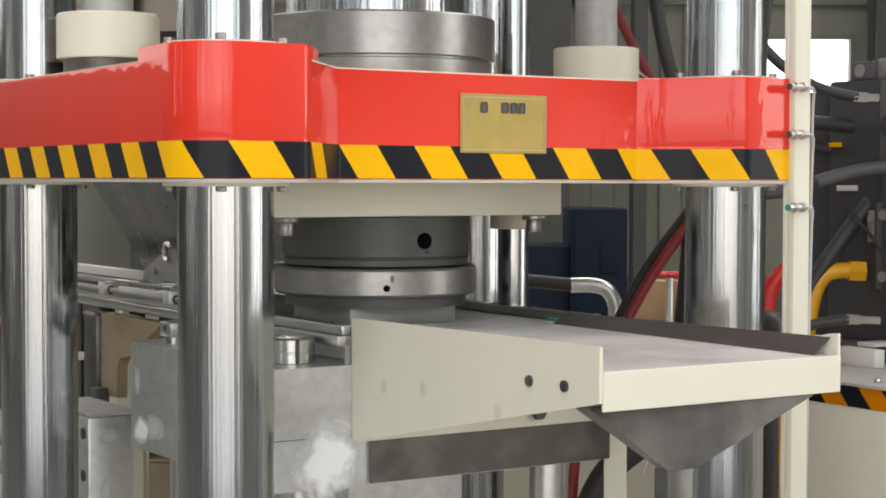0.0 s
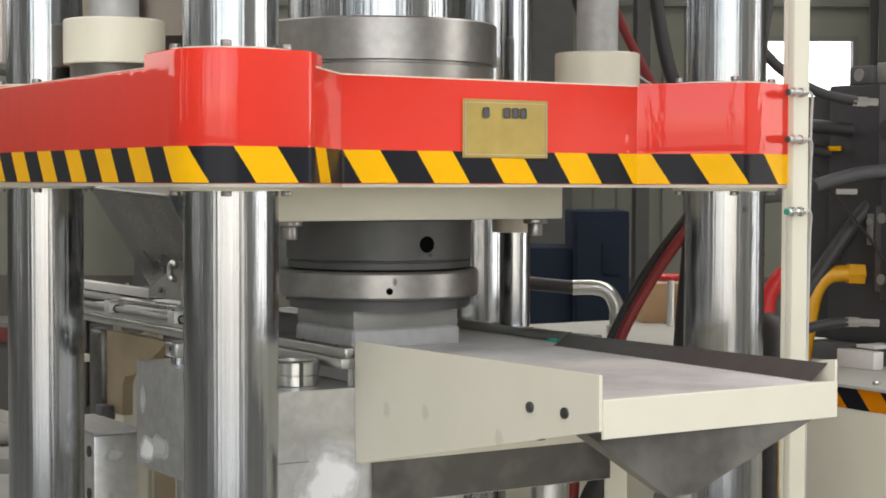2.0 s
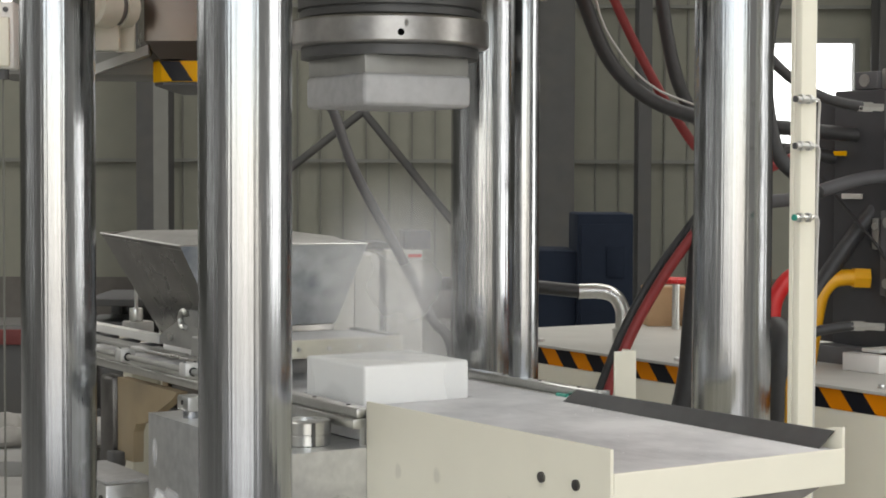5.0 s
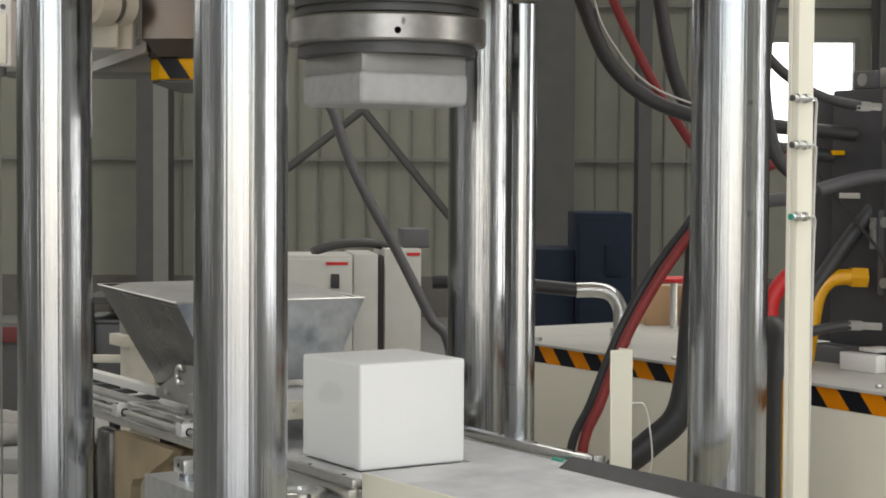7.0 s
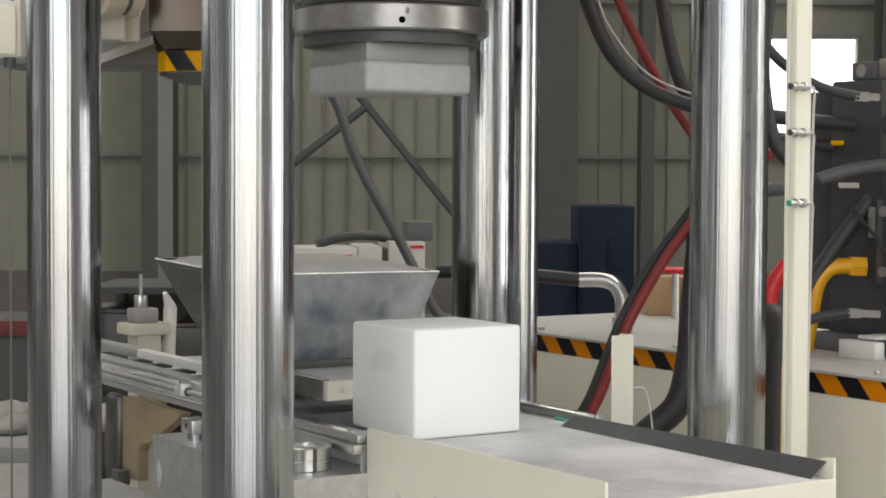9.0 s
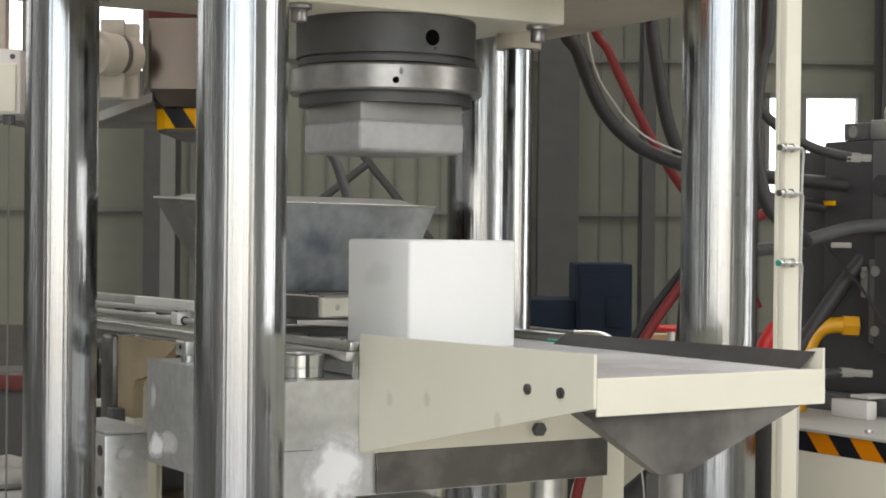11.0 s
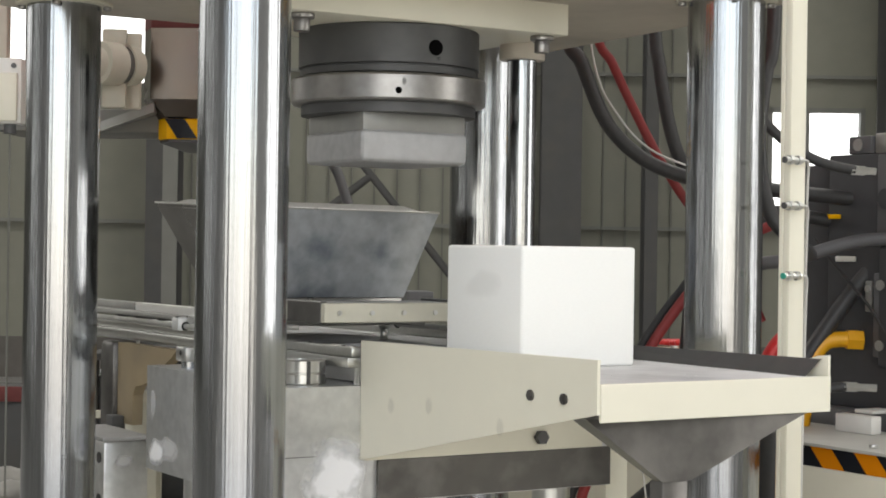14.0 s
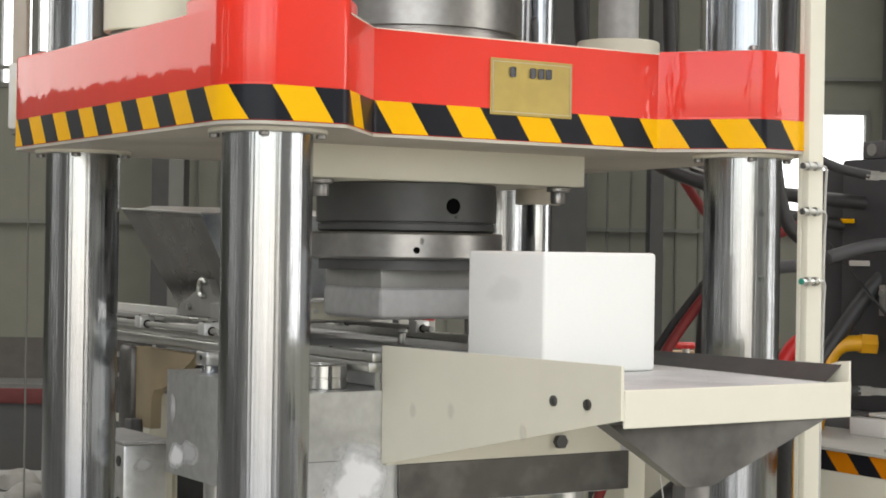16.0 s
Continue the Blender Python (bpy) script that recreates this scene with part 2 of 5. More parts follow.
def dust_veil():
    """Drifting dust: a thin, patchy white veil that fades out towards its borders."""
    m = bpy.data.materials.new("dust")
    m.use_nodes = True
    n, l = m.node_tree.nodes, m.node_tree.links
    b = n["Principled BSDF"]
    b.inputs["Base Color"].default_value, b.inputs["Roughness"].default_value = (0.82, 0.82, 0.82, 1), 1.0
    b.inputs["Specular IOR Level"].default_value = 0
    tc, mp, g = n.new("ShaderNodeTexCoord"), n.new("ShaderNodeMapping"), n.new("ShaderNodeVectorMath")
    mp.inputs["Location"].default_value, mp.inputs["Scale"].default_value = (-1, 0, -1), (2, 0, 2)
    g.operation = "LENGTH"
    l.new(tc.outputs["Generated"], mp.inputs[0])
    l.new(mp.outputs[0], g.inputs[0])
    fall = n.new("ShaderNodeMapRange")
    fall.interpolation_type = "SMOOTHSTEP"
    fall.inputs["From Min"].default_value, fall.inputs["From Max"].default_value = 1.0, 0.25
    l.new(g.outputs["Value"], fall.inputs["Value"])
    nz = n.new("ShaderNodeTexNoise")
    nz.inputs["Scale"].default_value, nz.inputs["Detail"].default_value, nz.inputs["Distortion"].default_value = 4.5, 3, 0.3
    l.new(tc.outputs["Object"], nz.inputs["Vector"])
    patch = n.new("ShaderNodeMapRange")
    patch.inputs["From Min"].default_value, patch.inputs["From Max"].default_value, patch.inputs["To Max"].default_value = 0.20, 0.74, 0.46
    l.new(nz.outputs["Fac"], patch.inputs["Value"])
    mul = n.new("ShaderNodeMath")
    mul.operation = "MULTIPLY"
    l.new(fall.outputs[0], mul.inputs[0])
    l.new(patch.outputs[0], mul.inputs[1])
    l.new(mul.outputs[0], b.inputs["Alpha"])
    return m


M["dust"] = dust_veil()


def glow(name, color, strength):
    m = bpy.data.materials.new(name)
    m.use_nodes = True
    b = m.node_tree.nodes["Principled BSDF"]
    b.inputs["Base Color"].default_value = (*color, 1)
    b.inputs["Emission Color"].default_value, b.inputs["Emission Strength"].default_value = (*color, 1), strength
    return m


M["daylight"] = glow("daylight", (1, 1, 1), 2.2)


# ---- building helpers ----
def box(bm, x0, x1, y0, y1, z0, z1, bevel=0.0, seg=2):
    vs = [bm.verts.new((x, y, z)) for z in (z0, z1) for x, y in ((x0, y0), (x1, y0), (x1, y1), (x0, y1))]
    fs = [bm.faces.new([vs[i] for i in q]) for q in ((3, 2, 1, 0), (4, 5, 6, 7), (0, 1, 5, 4), (1, 2, 6, 5), (2, 3, 7, 6), (3, 0, 4, 7))]
    if bevel:
        bmesh.ops.bevel(bm, geom=list({e for fc in fs for e in fc.edges}), offset=bevel, segments=seg, affect="EDGES", profile=0.5)
    return bm


def prism(bm, outline, z0, z1, bevel=0.0):
    lo, hi = [bm.verts.new((x, y, z0)) for x, y in outline], [bm.verts.new((x, y, z1)) for x, y in outline]
    n = len(outline)
    cap = [bm.faces.new(hi), bm.faces.new(lo[::-1])]
    for i in range(n):
        bm.faces.new((lo[i], lo[(i + 1) % n], hi[(i + 1) % n], hi[i]))
    if bevel:
        bmesh.ops.bevel(bm, geom=list({e for fc in cap for e in fc.edges}), offset=bevel, segments=2, affect="EDGES", profile=0.5)
    return bm


def cyl(bm, c, r, z0, z1, n=48, bevel=0.0, r1=None):
    r1 = r if r1 is None else r1
    lo = [bm.verts.new((c[0] + r * math.cos(2 * math.pi * i / n), c[1] + r * math.sin(2 * math.pi * i / n), z0)) for i in range(n)]
    hi = [bm.verts.new((c[0] + r1 * math.cos(2 * math.pi * i / n), c[1] + r1 * math.sin(2 * math.pi * i / n), z1)) for i in range(n)]
    cap = [bm.faces.new(hi), bm.faces.new(lo[::-1])]
    for i in range(n):
        bm.faces.new((lo[i], lo[(i + 1) % n], hi[(i + 1) % n], hi[i]))
    if bevel:
        bmesh.ops.bevel(bm, geom=list({e for fc in cap for e in fc.edges}), offset=bevel, segments=2, affect="EDGES", profile=0.5)
    return bm


def spin(bm, c, profile, n=64):
    """A turned piece: profile rows of radius and height, closed on itself where the radii are above zero."""
    rings = [[bm.verts.new((c[0] + r * math.cos(2 * math.pi * i / n), c[1] + r * math.sin(2 * math.pi * i / n), z)) for i in range(n)] for r, z in profile]
    for a, b in zip(rings, rings[1:]):
        for i in range(n):
            bm.faces.new((a[i], a[(i + 1) % n], b[(i + 1) % n], b[i]))
    bm.faces.new(rings[-1])
    bm.faces.new(rings[0][::-1])
    return bm


def rod(bm, p, q, r, n=16, r1=None):
    p, q = Vector(p), Vector(q)
    turn = (q - p).to_track_quat("Z", "Y").to_matrix().to_4x4()
    tmp = bmesh.new()
    cyl(tmp, (0, 0), r, 0, (q - p).length, n, r1=r1)
    tmp.transform(Matrix.Translation(p) @ turn)
    me = bpy.data.meshes.new("tmp")
    tmp.to_mesh(me)
    bm.from_mesh(me)
    bpy.data.meshes.remove(me)
    tmp.free()
    return bm


def tube(bm, pts, r, n=18):
    """A hose or wire through the points, smoothed."""
    P = [Vector(p) for p in pts]
    fine = []
    for i in range(len(P) - 1):
        a, b, c, d = P[max(i - 1, 0)], P[i], P[i + 1], P[min(i + 2, len(P) - 1)]
        for k in range(6):
            u = k / 6
            fine.append(0.5 * ((2 * b) + (c - a) * u + (2 * a - 5 * b + 4 * c - d) * u * u + (3 * b - 3 * c + d - a) * u ** 3))
    fine.append(P[-1])
    rings, up = [], Vector((0.3, 0.2, 0.93))
    for i, p in enumerate(fine):
        t = (fine[min(i + 1, len(fine) - 1)] - fine[max(i - 1, 0)]).normalized()
        s = t.cross(up).normalized() if abs(t.dot(up)) < 0.98 else t.cross(Vector((1, 0, 0))).normalized()
        w = s.cross(t)
        up = w
        rings.append([bm.verts.new(p + r * (s * math.cos(2 * math.pi * k / n) + w * math.sin(2 * math.pi * k / n))) for k in range(n)])
    for a, b in zip(rings, rings[1:]):
        for k in range(n):
            bm.faces.new((a[k], b[k], b[(k + 1) % n], a[(k + 1) % n]))
    bm.faces.new(rings[0])
    bm.faces.new(rings[-1][::-1])
    return bm


def hexbolt(bm, c, r, z0, z1):
    """A hexagon or socket head standing on z0."""
    return cyl(bm, c, r, z0, z1, 12, bevel=min(r, abs(z1 - z0)) * 0.18)


def part(name, bm, mat, parent=None, label="", smooth=25, at=None):
    bmesh.ops.recalc_face_normals(bm, faces=bm.faces)
    me = bpy.data.meshes.new(name)
    for fc in bm.faces:
        fc.smooth = True
    bm.to_mesh(me)
    bm.free()
    me.materials.append(M[mat])
    me.set_sharp_from_angle(angle=radians(smooth))
    ob = new(name, me)
    if parent:
        ob.parent = parent
    if at:
        ob.matrix_basis = at
    if label:
        tagged(ob, label)
    return ob


def thing(name, label, category, at=None, group="", kind=""):
    ob = new(name)
    if at:
        ob.matrix_basis = at
    return tagged(ob, label, category, group, kind)


B = bmesh.new
WX, DY = 1.0325, 0.863       # spacing of the press columns
CX, CY = WX / 2, DY / 2
COLS = ((0, 0), (WX, 0), (0, DY), (WX, DY))


# ---- hall ----
def hall_slab(name, a0, a1, d0, d1, z0, z1, mat, label, holes=(), kind="structure", cat=""):
    """A wall, floor or roof in the hall's own axes. holes: (a0, a1, z0, z1) through a wall that runs along a."""
    bm = B()
    if not holes:
        box(bm, a0, a1, d0, d1, z0, z1)
    else:
        us = sorted({a0, a1, *[h[0] for h in holes], *[h[1] for h in holes]})
        vs = sorted({z0, z1, *[h[2] for h in holes], *[h[3] for h in holes]})
        for u0, u1 in zip(us, us[1:]):
            for v0, v1 in zip(vs, vs[1:]):
                if not any(h[0] <= (u0 + u1) / 2 <= h[1] and h[2] <= (v0 + v1) / 2 <= h[3] for h in holes):
                    box(bm, u0, u1, d0, d1, v0, v1)
    ob = part(name, bm, mat, at=HALL)
    return tagged(ob, label, cat or name.split("_")[0], kind=kind)


FAR = 17.6
hall_slab("floor", -12, 14, -5.5, FAR, -0.2, 0, "concrete", "worn grey concrete workshop floor")
hall_slab("ceiling", -12, 14, -5.5, FAR, 8.0, 8.15, "cladding", "grey sheet metal hall roof")
HOLES = ((3.27, 4.27, 1.75, 2.89), (-4.75, -2.85, 3.0, 4.5))
hall_slab("wall_far", -12, 14, FAR, FAR + 0.12, 0.42, 8, "cladding", "olive grey ribbed sheet metal hall wall", HOLES)
hall_slab("wall_foot", -12, 14, FAR - 0.03, FAR + 0.15, 0, 0.42, "brick_wall", "dark plastered wall foot under the cladding", cat="wall")
# back and right walls are unseen; their pale tone brightens the chrome's dark bands
hall_slab("wall_back", -12, 14, -1.62, -1.5, 0, 8, "pale_wall", "unseen wall with a wide gate opening, pale to lift reflections", ((-3.4, 2.87, 0.0, 6.0), (-4.36, -4.18, 0.0, 6.0)))
WL = hall_slab("wall_left", -12.12, -12, -1.5, FAR, 0, 8, "cladding_edge", "dark grey sheet metal side wall of the hall")
WR = hall_slab("wall_right", 14, 14.12, -1.5, FAR, 0, 8, "pale_wall", "unseen side wall of the hall, pale to lift reflections")


def cladding_ribs():
    wall = bpy.data.objects["wall_far"]
    # ribs are coloured darker in place of the grooves' shading
    bm0 = B()
    box(bm0, -0.008, 0.008, -0.040, 0, 0.42, 8)
    me = None
    for i in range(46):
        a = -5.0 + i * 0.235
        if any(h[0] - 0.03 < a < h[1] + 0.03 for h in HOLES):
            continue
        if me is None:
            ob = part("rib", bm0, "cladding_edge", wall)
            me = ob.data
        else:
            ob = new("rib", me)
            ob.parent = wall
        ob.matrix_basis = pose(a, FAR, 0)


cladding_ribs()


def hall_frame():
    for a0, a1 in ((1.94, 2.07), (4.31, 4.66), (0.91, 1.31), (-3.005, -2.69)):
        bm = B()
        w = a1 - a0
        box(bm, a0, a1, 17.25, 17.27, 0, 8)
        box(bm, a0, a0 + w * 0.53, 16.9, 16.92, 0, 8)
        box(bm, a0 + w * 0.5 - 0.01, a0 + w * 0.5 + 0.01, 16.92, 17.25, 0, 8)
        col = tagged(part("hall_column", bm, "hall_steel", at=HALL), "dark steel I-section hall column", "column", "hall columns", "structure")
        # left column only: lit flange and shaded web are set apart by colour
        bm = B()
        box(bm, a0 + w * 0.53, a1, 16.9, 16.92, 0, 8)
        part("flange", bm, "brace_steel" if a0 < 0 else "hall_steel", col)
    for z in (1.62, 3.2, 4.8):
        bm = B()
        box(bm, -12, 14, FAR - 0.09, FAR - 0.046, z - 0.018, z + 0.018)
        tagged(part("purlin", bm, "brace_steel", at=HALL), "thin steel purlin along the wall cladding", "purlin", "wall purlins", "structure")
    for p, q in (((-1.9, 16.7, 1.2), (-0.75, 16.7, 2.1)), ((-0.85, 16.7, 2.2), (0.25, 16.7, 0.85))):
        bm = B()
        rod(bm, p, q, 0.038, 16)
        tagged(part("diagonal_brace", bm, "hall_steel", at=HALL), "dark steel diagonal brace of the hall frame", "brace", "hall braces", "structure")


hall_frame()


def window(i, a0, a1, z0, z1):
    w = thing("window_%d" % i, "bright daylight window with a thin steel frame", "window", HALL, kind="structure")
    bm = B()
    for u0, u1, v0, v1 in ((a0, a1, z0, z0 + 0.05), (a0, a1, z1 - 0.05, z1), (a0, a0 + 0.05, z0, z1), (a1 - 0.05, a1, z0, z1)):
        box(bm, u0, u1, FAR - 0.03, FAR + 0.08, v0, v1)
    part("window_frame", bm, "brace_steel", w)
    bm = B()
    box(bm, a0 + 0.36, a0 + 0.43, FAR - 0.02, FAR + 0.07, z0 + 0.05, z1 - 0.05)
    part("mullion", bm, "brace_steel", w)


window(1, *HOLES[0])
window(2, *HOLES[1])


def gate():
    g = thing("gate_1", "open hall gate with steel posts, daylight beyond", "gate", HALL, kind="structure")
    for a in (-3.4, -2.62, -1.5, -0.28, 0.95, 2.05, 2.87):
        bm = B()
        box(bm, a - 0.025, a + 0.025, -1.60, -1.46, 0, 6.0)
        part("gate_post", bm, "hall_steel", g)


gate()
for h in HOLES:
    bm = B()
    box(bm, h[0] - 1, h[1] + 1, FAR + 0.9, FAR + 0.95, h[2] - 1, h[3] + 1)
    tagged(part("backdrop", bm, "daylight", at=HALL), "white overcast daylight outside the window", "backdrop", kind="structure")


# ---- press frame ----
def press_columns():
    t = thing("press_frame", "four-column press frame with polished chrome columns", "press frame")
    for x, y in COLS:
        bm = B()
        cyl(bm, (0, 0), 0.075, 0.42, 2.95, 128)
        part("guide_column", bm, "chrome", t, "polished chrome guide column", at=pose(x, y, 0))
    bm = B()
    box(bm, -0.16, WX + 0.16, -0.16, DY + 0.16, 0, 0.42, 0.01)
    part("base_slab", bm, "cream", t)
    bm = B()
    box(bm, -0.16, WX + 0.16, -0.16, DY + 0.16, 2.95, 3.3, 0.01)
    part("top_beam", bm, "red", t)


press_columns()


def arc(cx, cy, r, a0, a1, n=8):
    return [(cx + r * math.cos(radians(a0 + (a1 - a0) * i / n)), cy + r * math.sin(radians(a0 + (a1 - a0) * i / n))) for i in range(n + 1)]


XL, XR, YF, YB = -0.122, WX + 0.122, -0.135, DY + 0.135
RC = 0.085
OUTLINE = (arc(XL + RC, YF + RC, RC, 180, 270) + arc(0.066, YF + 0.018, 0.018, -90, -48, 3) + [(0.205, 0.012)]
           + [(0.30, 0.012), (0.5, 0.012), (0.7, 0.012)] + [(WX - 0.205, 0.012)] + arc(WX - 0.066, YF + 0.018, 0.018, 228, 270, 3)
           + arc(XR - RC, YF + RC, RC, 270, 360) + [(1.230, 0.355), (1.271, 0.918), (XR, 0.94)] + arc(XR - RC, YB - 0.02 - RC, RC, 0, 90) + arc(XL + RC, YB - RC, RC, 90, 180))
Z_LOW, Z_TOP, Z_BOSS = 1.387, 1.566, 1.590


def along(outline):
    P = [Vector(p) for p in outline]
    P.append(P[0])
    S = [0]
    for a, b in zip(P, P[1:]):
        S.append(S[-1] + (b - a).length)
    return P, S


def place(P, S, s, out):
    s = s % S[-1]
    i = max(k for k in range(len(P) - 1) if S[k] <= s + 1e-9)
    i = min(i, len(P) - 2)
    d = (P[i + 1] - P[i]).normalized()
    q = P[i] + d * (s - S[i])
    return q.x + d.y * out, q.y - d.x * out


def tape(parent, outline, z0, z1, s0, s1, pitch, out=0.0012, lean=0.8):
    """Warning tape round an outline: each slanting field is a thin piece that follows the wall."""
    P, S = along(outline)
    h = z1 - z0
    k, s = (0, s0)
    while s < s1 - 0.002:
        bm = B()
        wide = min(pitch / 2, s1 - s)
        nz = 8
        rows = []
        for j in range(nz + 1):
            sh = lean * h * (0.5 - j / nz)
            rows.append([bm.verts.new((*place(P, S, s + wide * i / 12 + sh, out), z0 + h * j / nz)) for i in range(13)])
        for a, b in zip(rows, rows[1:]):
            for i in range(12):
                bm.faces.new((a[i], a[i + 1], b[i + 1], b[i]))
        part("tape_stripe", bm, "yellow" if k % 2 else "black_tape", parent, smooth=50)
        s += wide
        k += 1


def boss_outline(cx, cy):
    sx, sy = (1 if cx == 0 else -1), (1 if cy == 0 else -1)
    pts = arc(XL + RC, YF + RC, RC, 180, 270) + arc(0.066, YF + 0.018, 0.018, -90, -48, 3)
    pts += [(0.125, -0.07)] + arc(0.0, 0.0, 0.135, -22, 150, 14) if sx > 0 or sy < 0 else [(0.203, 0.010)] + arc(0.0, 0.0, 0.135, 20, 150, 12)
    pts = [(x if sx > 0 else WX - x, y if sy > 0 else DY - y) for x, y in pts]
    return pts if sx * sy > 0 else pts[::-1]


def crosshead():
    t = thing("crosshead", "red painted moving crosshead with black and yellow warning tape", "press crosshead")
    bm = B()
    prism(bm, OUTLINE, Z_LOW, Z_TOP, 0.003)
    part("body", bm, "red", t)
    # underside cream is darkened to hold the shade below the crosshead
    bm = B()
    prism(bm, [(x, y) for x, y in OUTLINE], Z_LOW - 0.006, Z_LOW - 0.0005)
    part("bottom_plate", bm, "cream_dirty_shaded", t, "cream underside, darkened in colour for its shade")
    bm = B()
    prism(bm, [(CX + (x - CX) * 0.99, CY + (y - CY) * 0.99) for x, y in OUTLINE], Z_TOP + 0.0005, Z_TOP + 0.003)
    part("top_plate", bm, "cream", t, "cream painted upper face")
    for cx, cy in COLS:
        ztop = Z_BOSS if (cx, cy) == (0, 0) else Z_TOP + 0.006
        bm = B()
        prism(bm, [(cx + (x - cx) * 1.004, cy + (y - cy) * 1.004) for x, y in boss_outline(cx, cy)], 1.446, ztop, 0.003)
        part("boss", bm, "red", t)
        for z0, z1 in ((ztop, ztop + 0.006), (Z_LOW - 0.012, Z_LOW - 0.004)):
            bm = B()
            spin(bm, (cx, cy), ((0.097, z0), (0.098, z0 + 0.001), (0.098, z1 - 0.001), (0.096, z1)), 64)
            part("collar", bm, "cream", t, "cream collar plate round the column")
            for k in range(4):
                a = radians(90 * k - 30)
                c = (cx + 0.0875 * math.cos(a), cy + 0.0875 * math.sin(a))
                bm = B()
                if z0 > Z_TOP:
                    hexbolt(bm, c, 0.0085, z1, z1 + 0.010)
                else:
                    hexbolt(bm, c, 0.0085, z0 - 0.008, z0)
                part("bolt", bm, "ring_steel", t)
    P, S = along(OUTLINE)
    s_ref = next(S[i] + 0.244 - P[i].x for i in range(len(P) - 1) if P[i].x <= 0.244 <= P[i + 1].x and abs(P[i].y - 0.012) < 0.004) - 0.0185
    tape(t, OUTLINE, Z_LOW + 0.001, 1.443, s_ref - 0.07185, next(S[i] for i in range(len(P)) if P[i].x > XR - 0.001 and P[i].y > 0.4) - 0.05, 0.1437, lean=0.66)
    s_boss = next(S[i] - 0.022 - P[i].x for i in range(len(P) - 1) if P[i].x <= -0.022 <= P[i + 1].x and P[i].y < -0.12) - 0.0185
    tape(t, OUTLINE, Z_LOW + 0.001, 1.443, s_boss - 0.1437 * 8.5, s_ref - 0.07185, 0.1437, lean=0.66)
    # clamping plate, die drum, ring and upper punch
    bm = B()
    box(bm, 0.206, 0.831, 0.245, 0.618, 1.319, 1.3865, 0.003)
    part("clamping_plate", bm, "cream", t, "cream painted clamping plate")
    c = (CX + 0.009, CY + 0.004)
    bm = B()
    spin(bm, c, ((0.168, 1.222), (0.178, 1.226), (0.178, 1.2375), (0.174, 1.239), (0.174, 1.241), (0.181, 1.243), (0.181, 1.316), (0.178, 1.319)), 96)
    part("die_drum", bm, "dark_steel", t, "dark oiled steel drum")
    bm = B()
    spin(bm, c, ((0.183, 1.168), (0.192, 1.170), (0.195, 1.174), (0.195, 1.217), (0.192, 1.2215), (0.168, 1.222)), 96)
    part("clamp_ring", bm, "ring_steel", t, "worn steel clamping ring")
    for turn, dz, r, R in ((-90.5, 1.273, 0.0155, 0.1812), (-114.5, 1.187, 0.0065, 0.1952)):
        u = Vector((math.cos(radians(turn)), math.sin(radians(turn)), 0))
        bm = B()
        rod(bm, Vector((c[0], c[1], dz)) + u * (R - 0.01), Vector((c[0], c[1], dz)) + u * (R + 0.0006), r, 20)
        part("pin_hole", bm, "hole", t, "dark round hole")
    for turn, z0, w, h in ((-111.5, 1.203, 0.009, 0.016), (-88.5, 1.252, 0.010, 0.008)):
        R = 0.1954 if z0 < 1.23 else 0.1814
        u = Vector((math.cos(radians(turn)), math.sin(radians(turn)), 0)) * R
        bm = B()
        bm.faces.new([bm.verts.new(q) for q in ((-w, -h, 0), (w, -h, 0), (w, h, 0), (-w, h, 0))])
        part("scuff", bm, "scuff_film", t, "dark scuffed patch", at=pose(c[0] + u.x, c[1] + u.y, z0, 90, 0, turn + 90))
    bm = B()
    cyl(bm, c, 0.175, 1.148, 1.169, 64)
    part("punch_holder", bm, "dark_steel", t)
    x0, x1, y0, y1 = 0.397, 0.639, 0.313, 0.549
    bm = B()
    box(bm, x0 + 0.004, x1 - 0.004, y0 + 0.004, y1 - 0.004, 1.112, 1.152, 0.006)
    part("punch_upper", bm, "dull_steel", t)
    bm = B()
    box(bm, x0, x1, y0, y1, 1.052, 1.116, 0.012, 3)
    part("punch", bm, "dusty_steel", t, "powder-dusted steel punch block")
    for bx, by in ((0.25, 0.285), (0.794, 0.285), (0.25, 0.575), (0.794, 0.575)):
        bm = B()
        cyl(bm, (bx, by), 0.024, 1.309, 1.319, 24, 0.002)
        cyl(bm, (bx, by), 0.0155, 1.285, 1.3095, 20, 0.002)
        part("cap_screw", bm, "ring_steel", t)
    for bx in (0.853, 0.180):
        bm = B()
        spin(bm, (bx, 0.44), ((0.047, 1.287), (0.048, 1.289), (0.048, 1.318), (0.047, 1.3195)), 40)
        box(bm, min(bx, 0.8), max(bx, 0.24), 0.40, 0.48, 1.3195, 1.355)
        part("guide_bush", bm, "cream_dirty_shaded", t)
    # ram flange and return cylinders on top
    bm = B()
    spin(bm, (c[0], c[1]), ((0.221, Z_TOP - 0.005), (0.224, 1.608), (0.219, 1.610), (0.219, 1.613), (0.229, 1.615), (0.229, 1.690), (0.226, 1.693), (0.178, 1.6935)), 96)
    part("ram_flange", bm, "ring_steel", t, "grey machined steel ram flange")
    bm = B()
    cyl(bm, c, 0.178, 1.69, 2.9, 96)
    part("ram", bm, "chrome", t, "polished chrome ram")
    for bx, by, dz in ((1.265, 0.703, -0.022), (0.083, 0.70, -0.009)):
        bm = B()
        spin(bm, (bx, by), ((0.096, 1.624 + dz), (0.098, 1.626 + dz), (0.098, 1.707 + dz), (0.095, 1.710 + dz)), 48)
        part("cylinder_foot", bm, "cream", t, "cream painted cylinder foot")
        bm = B()
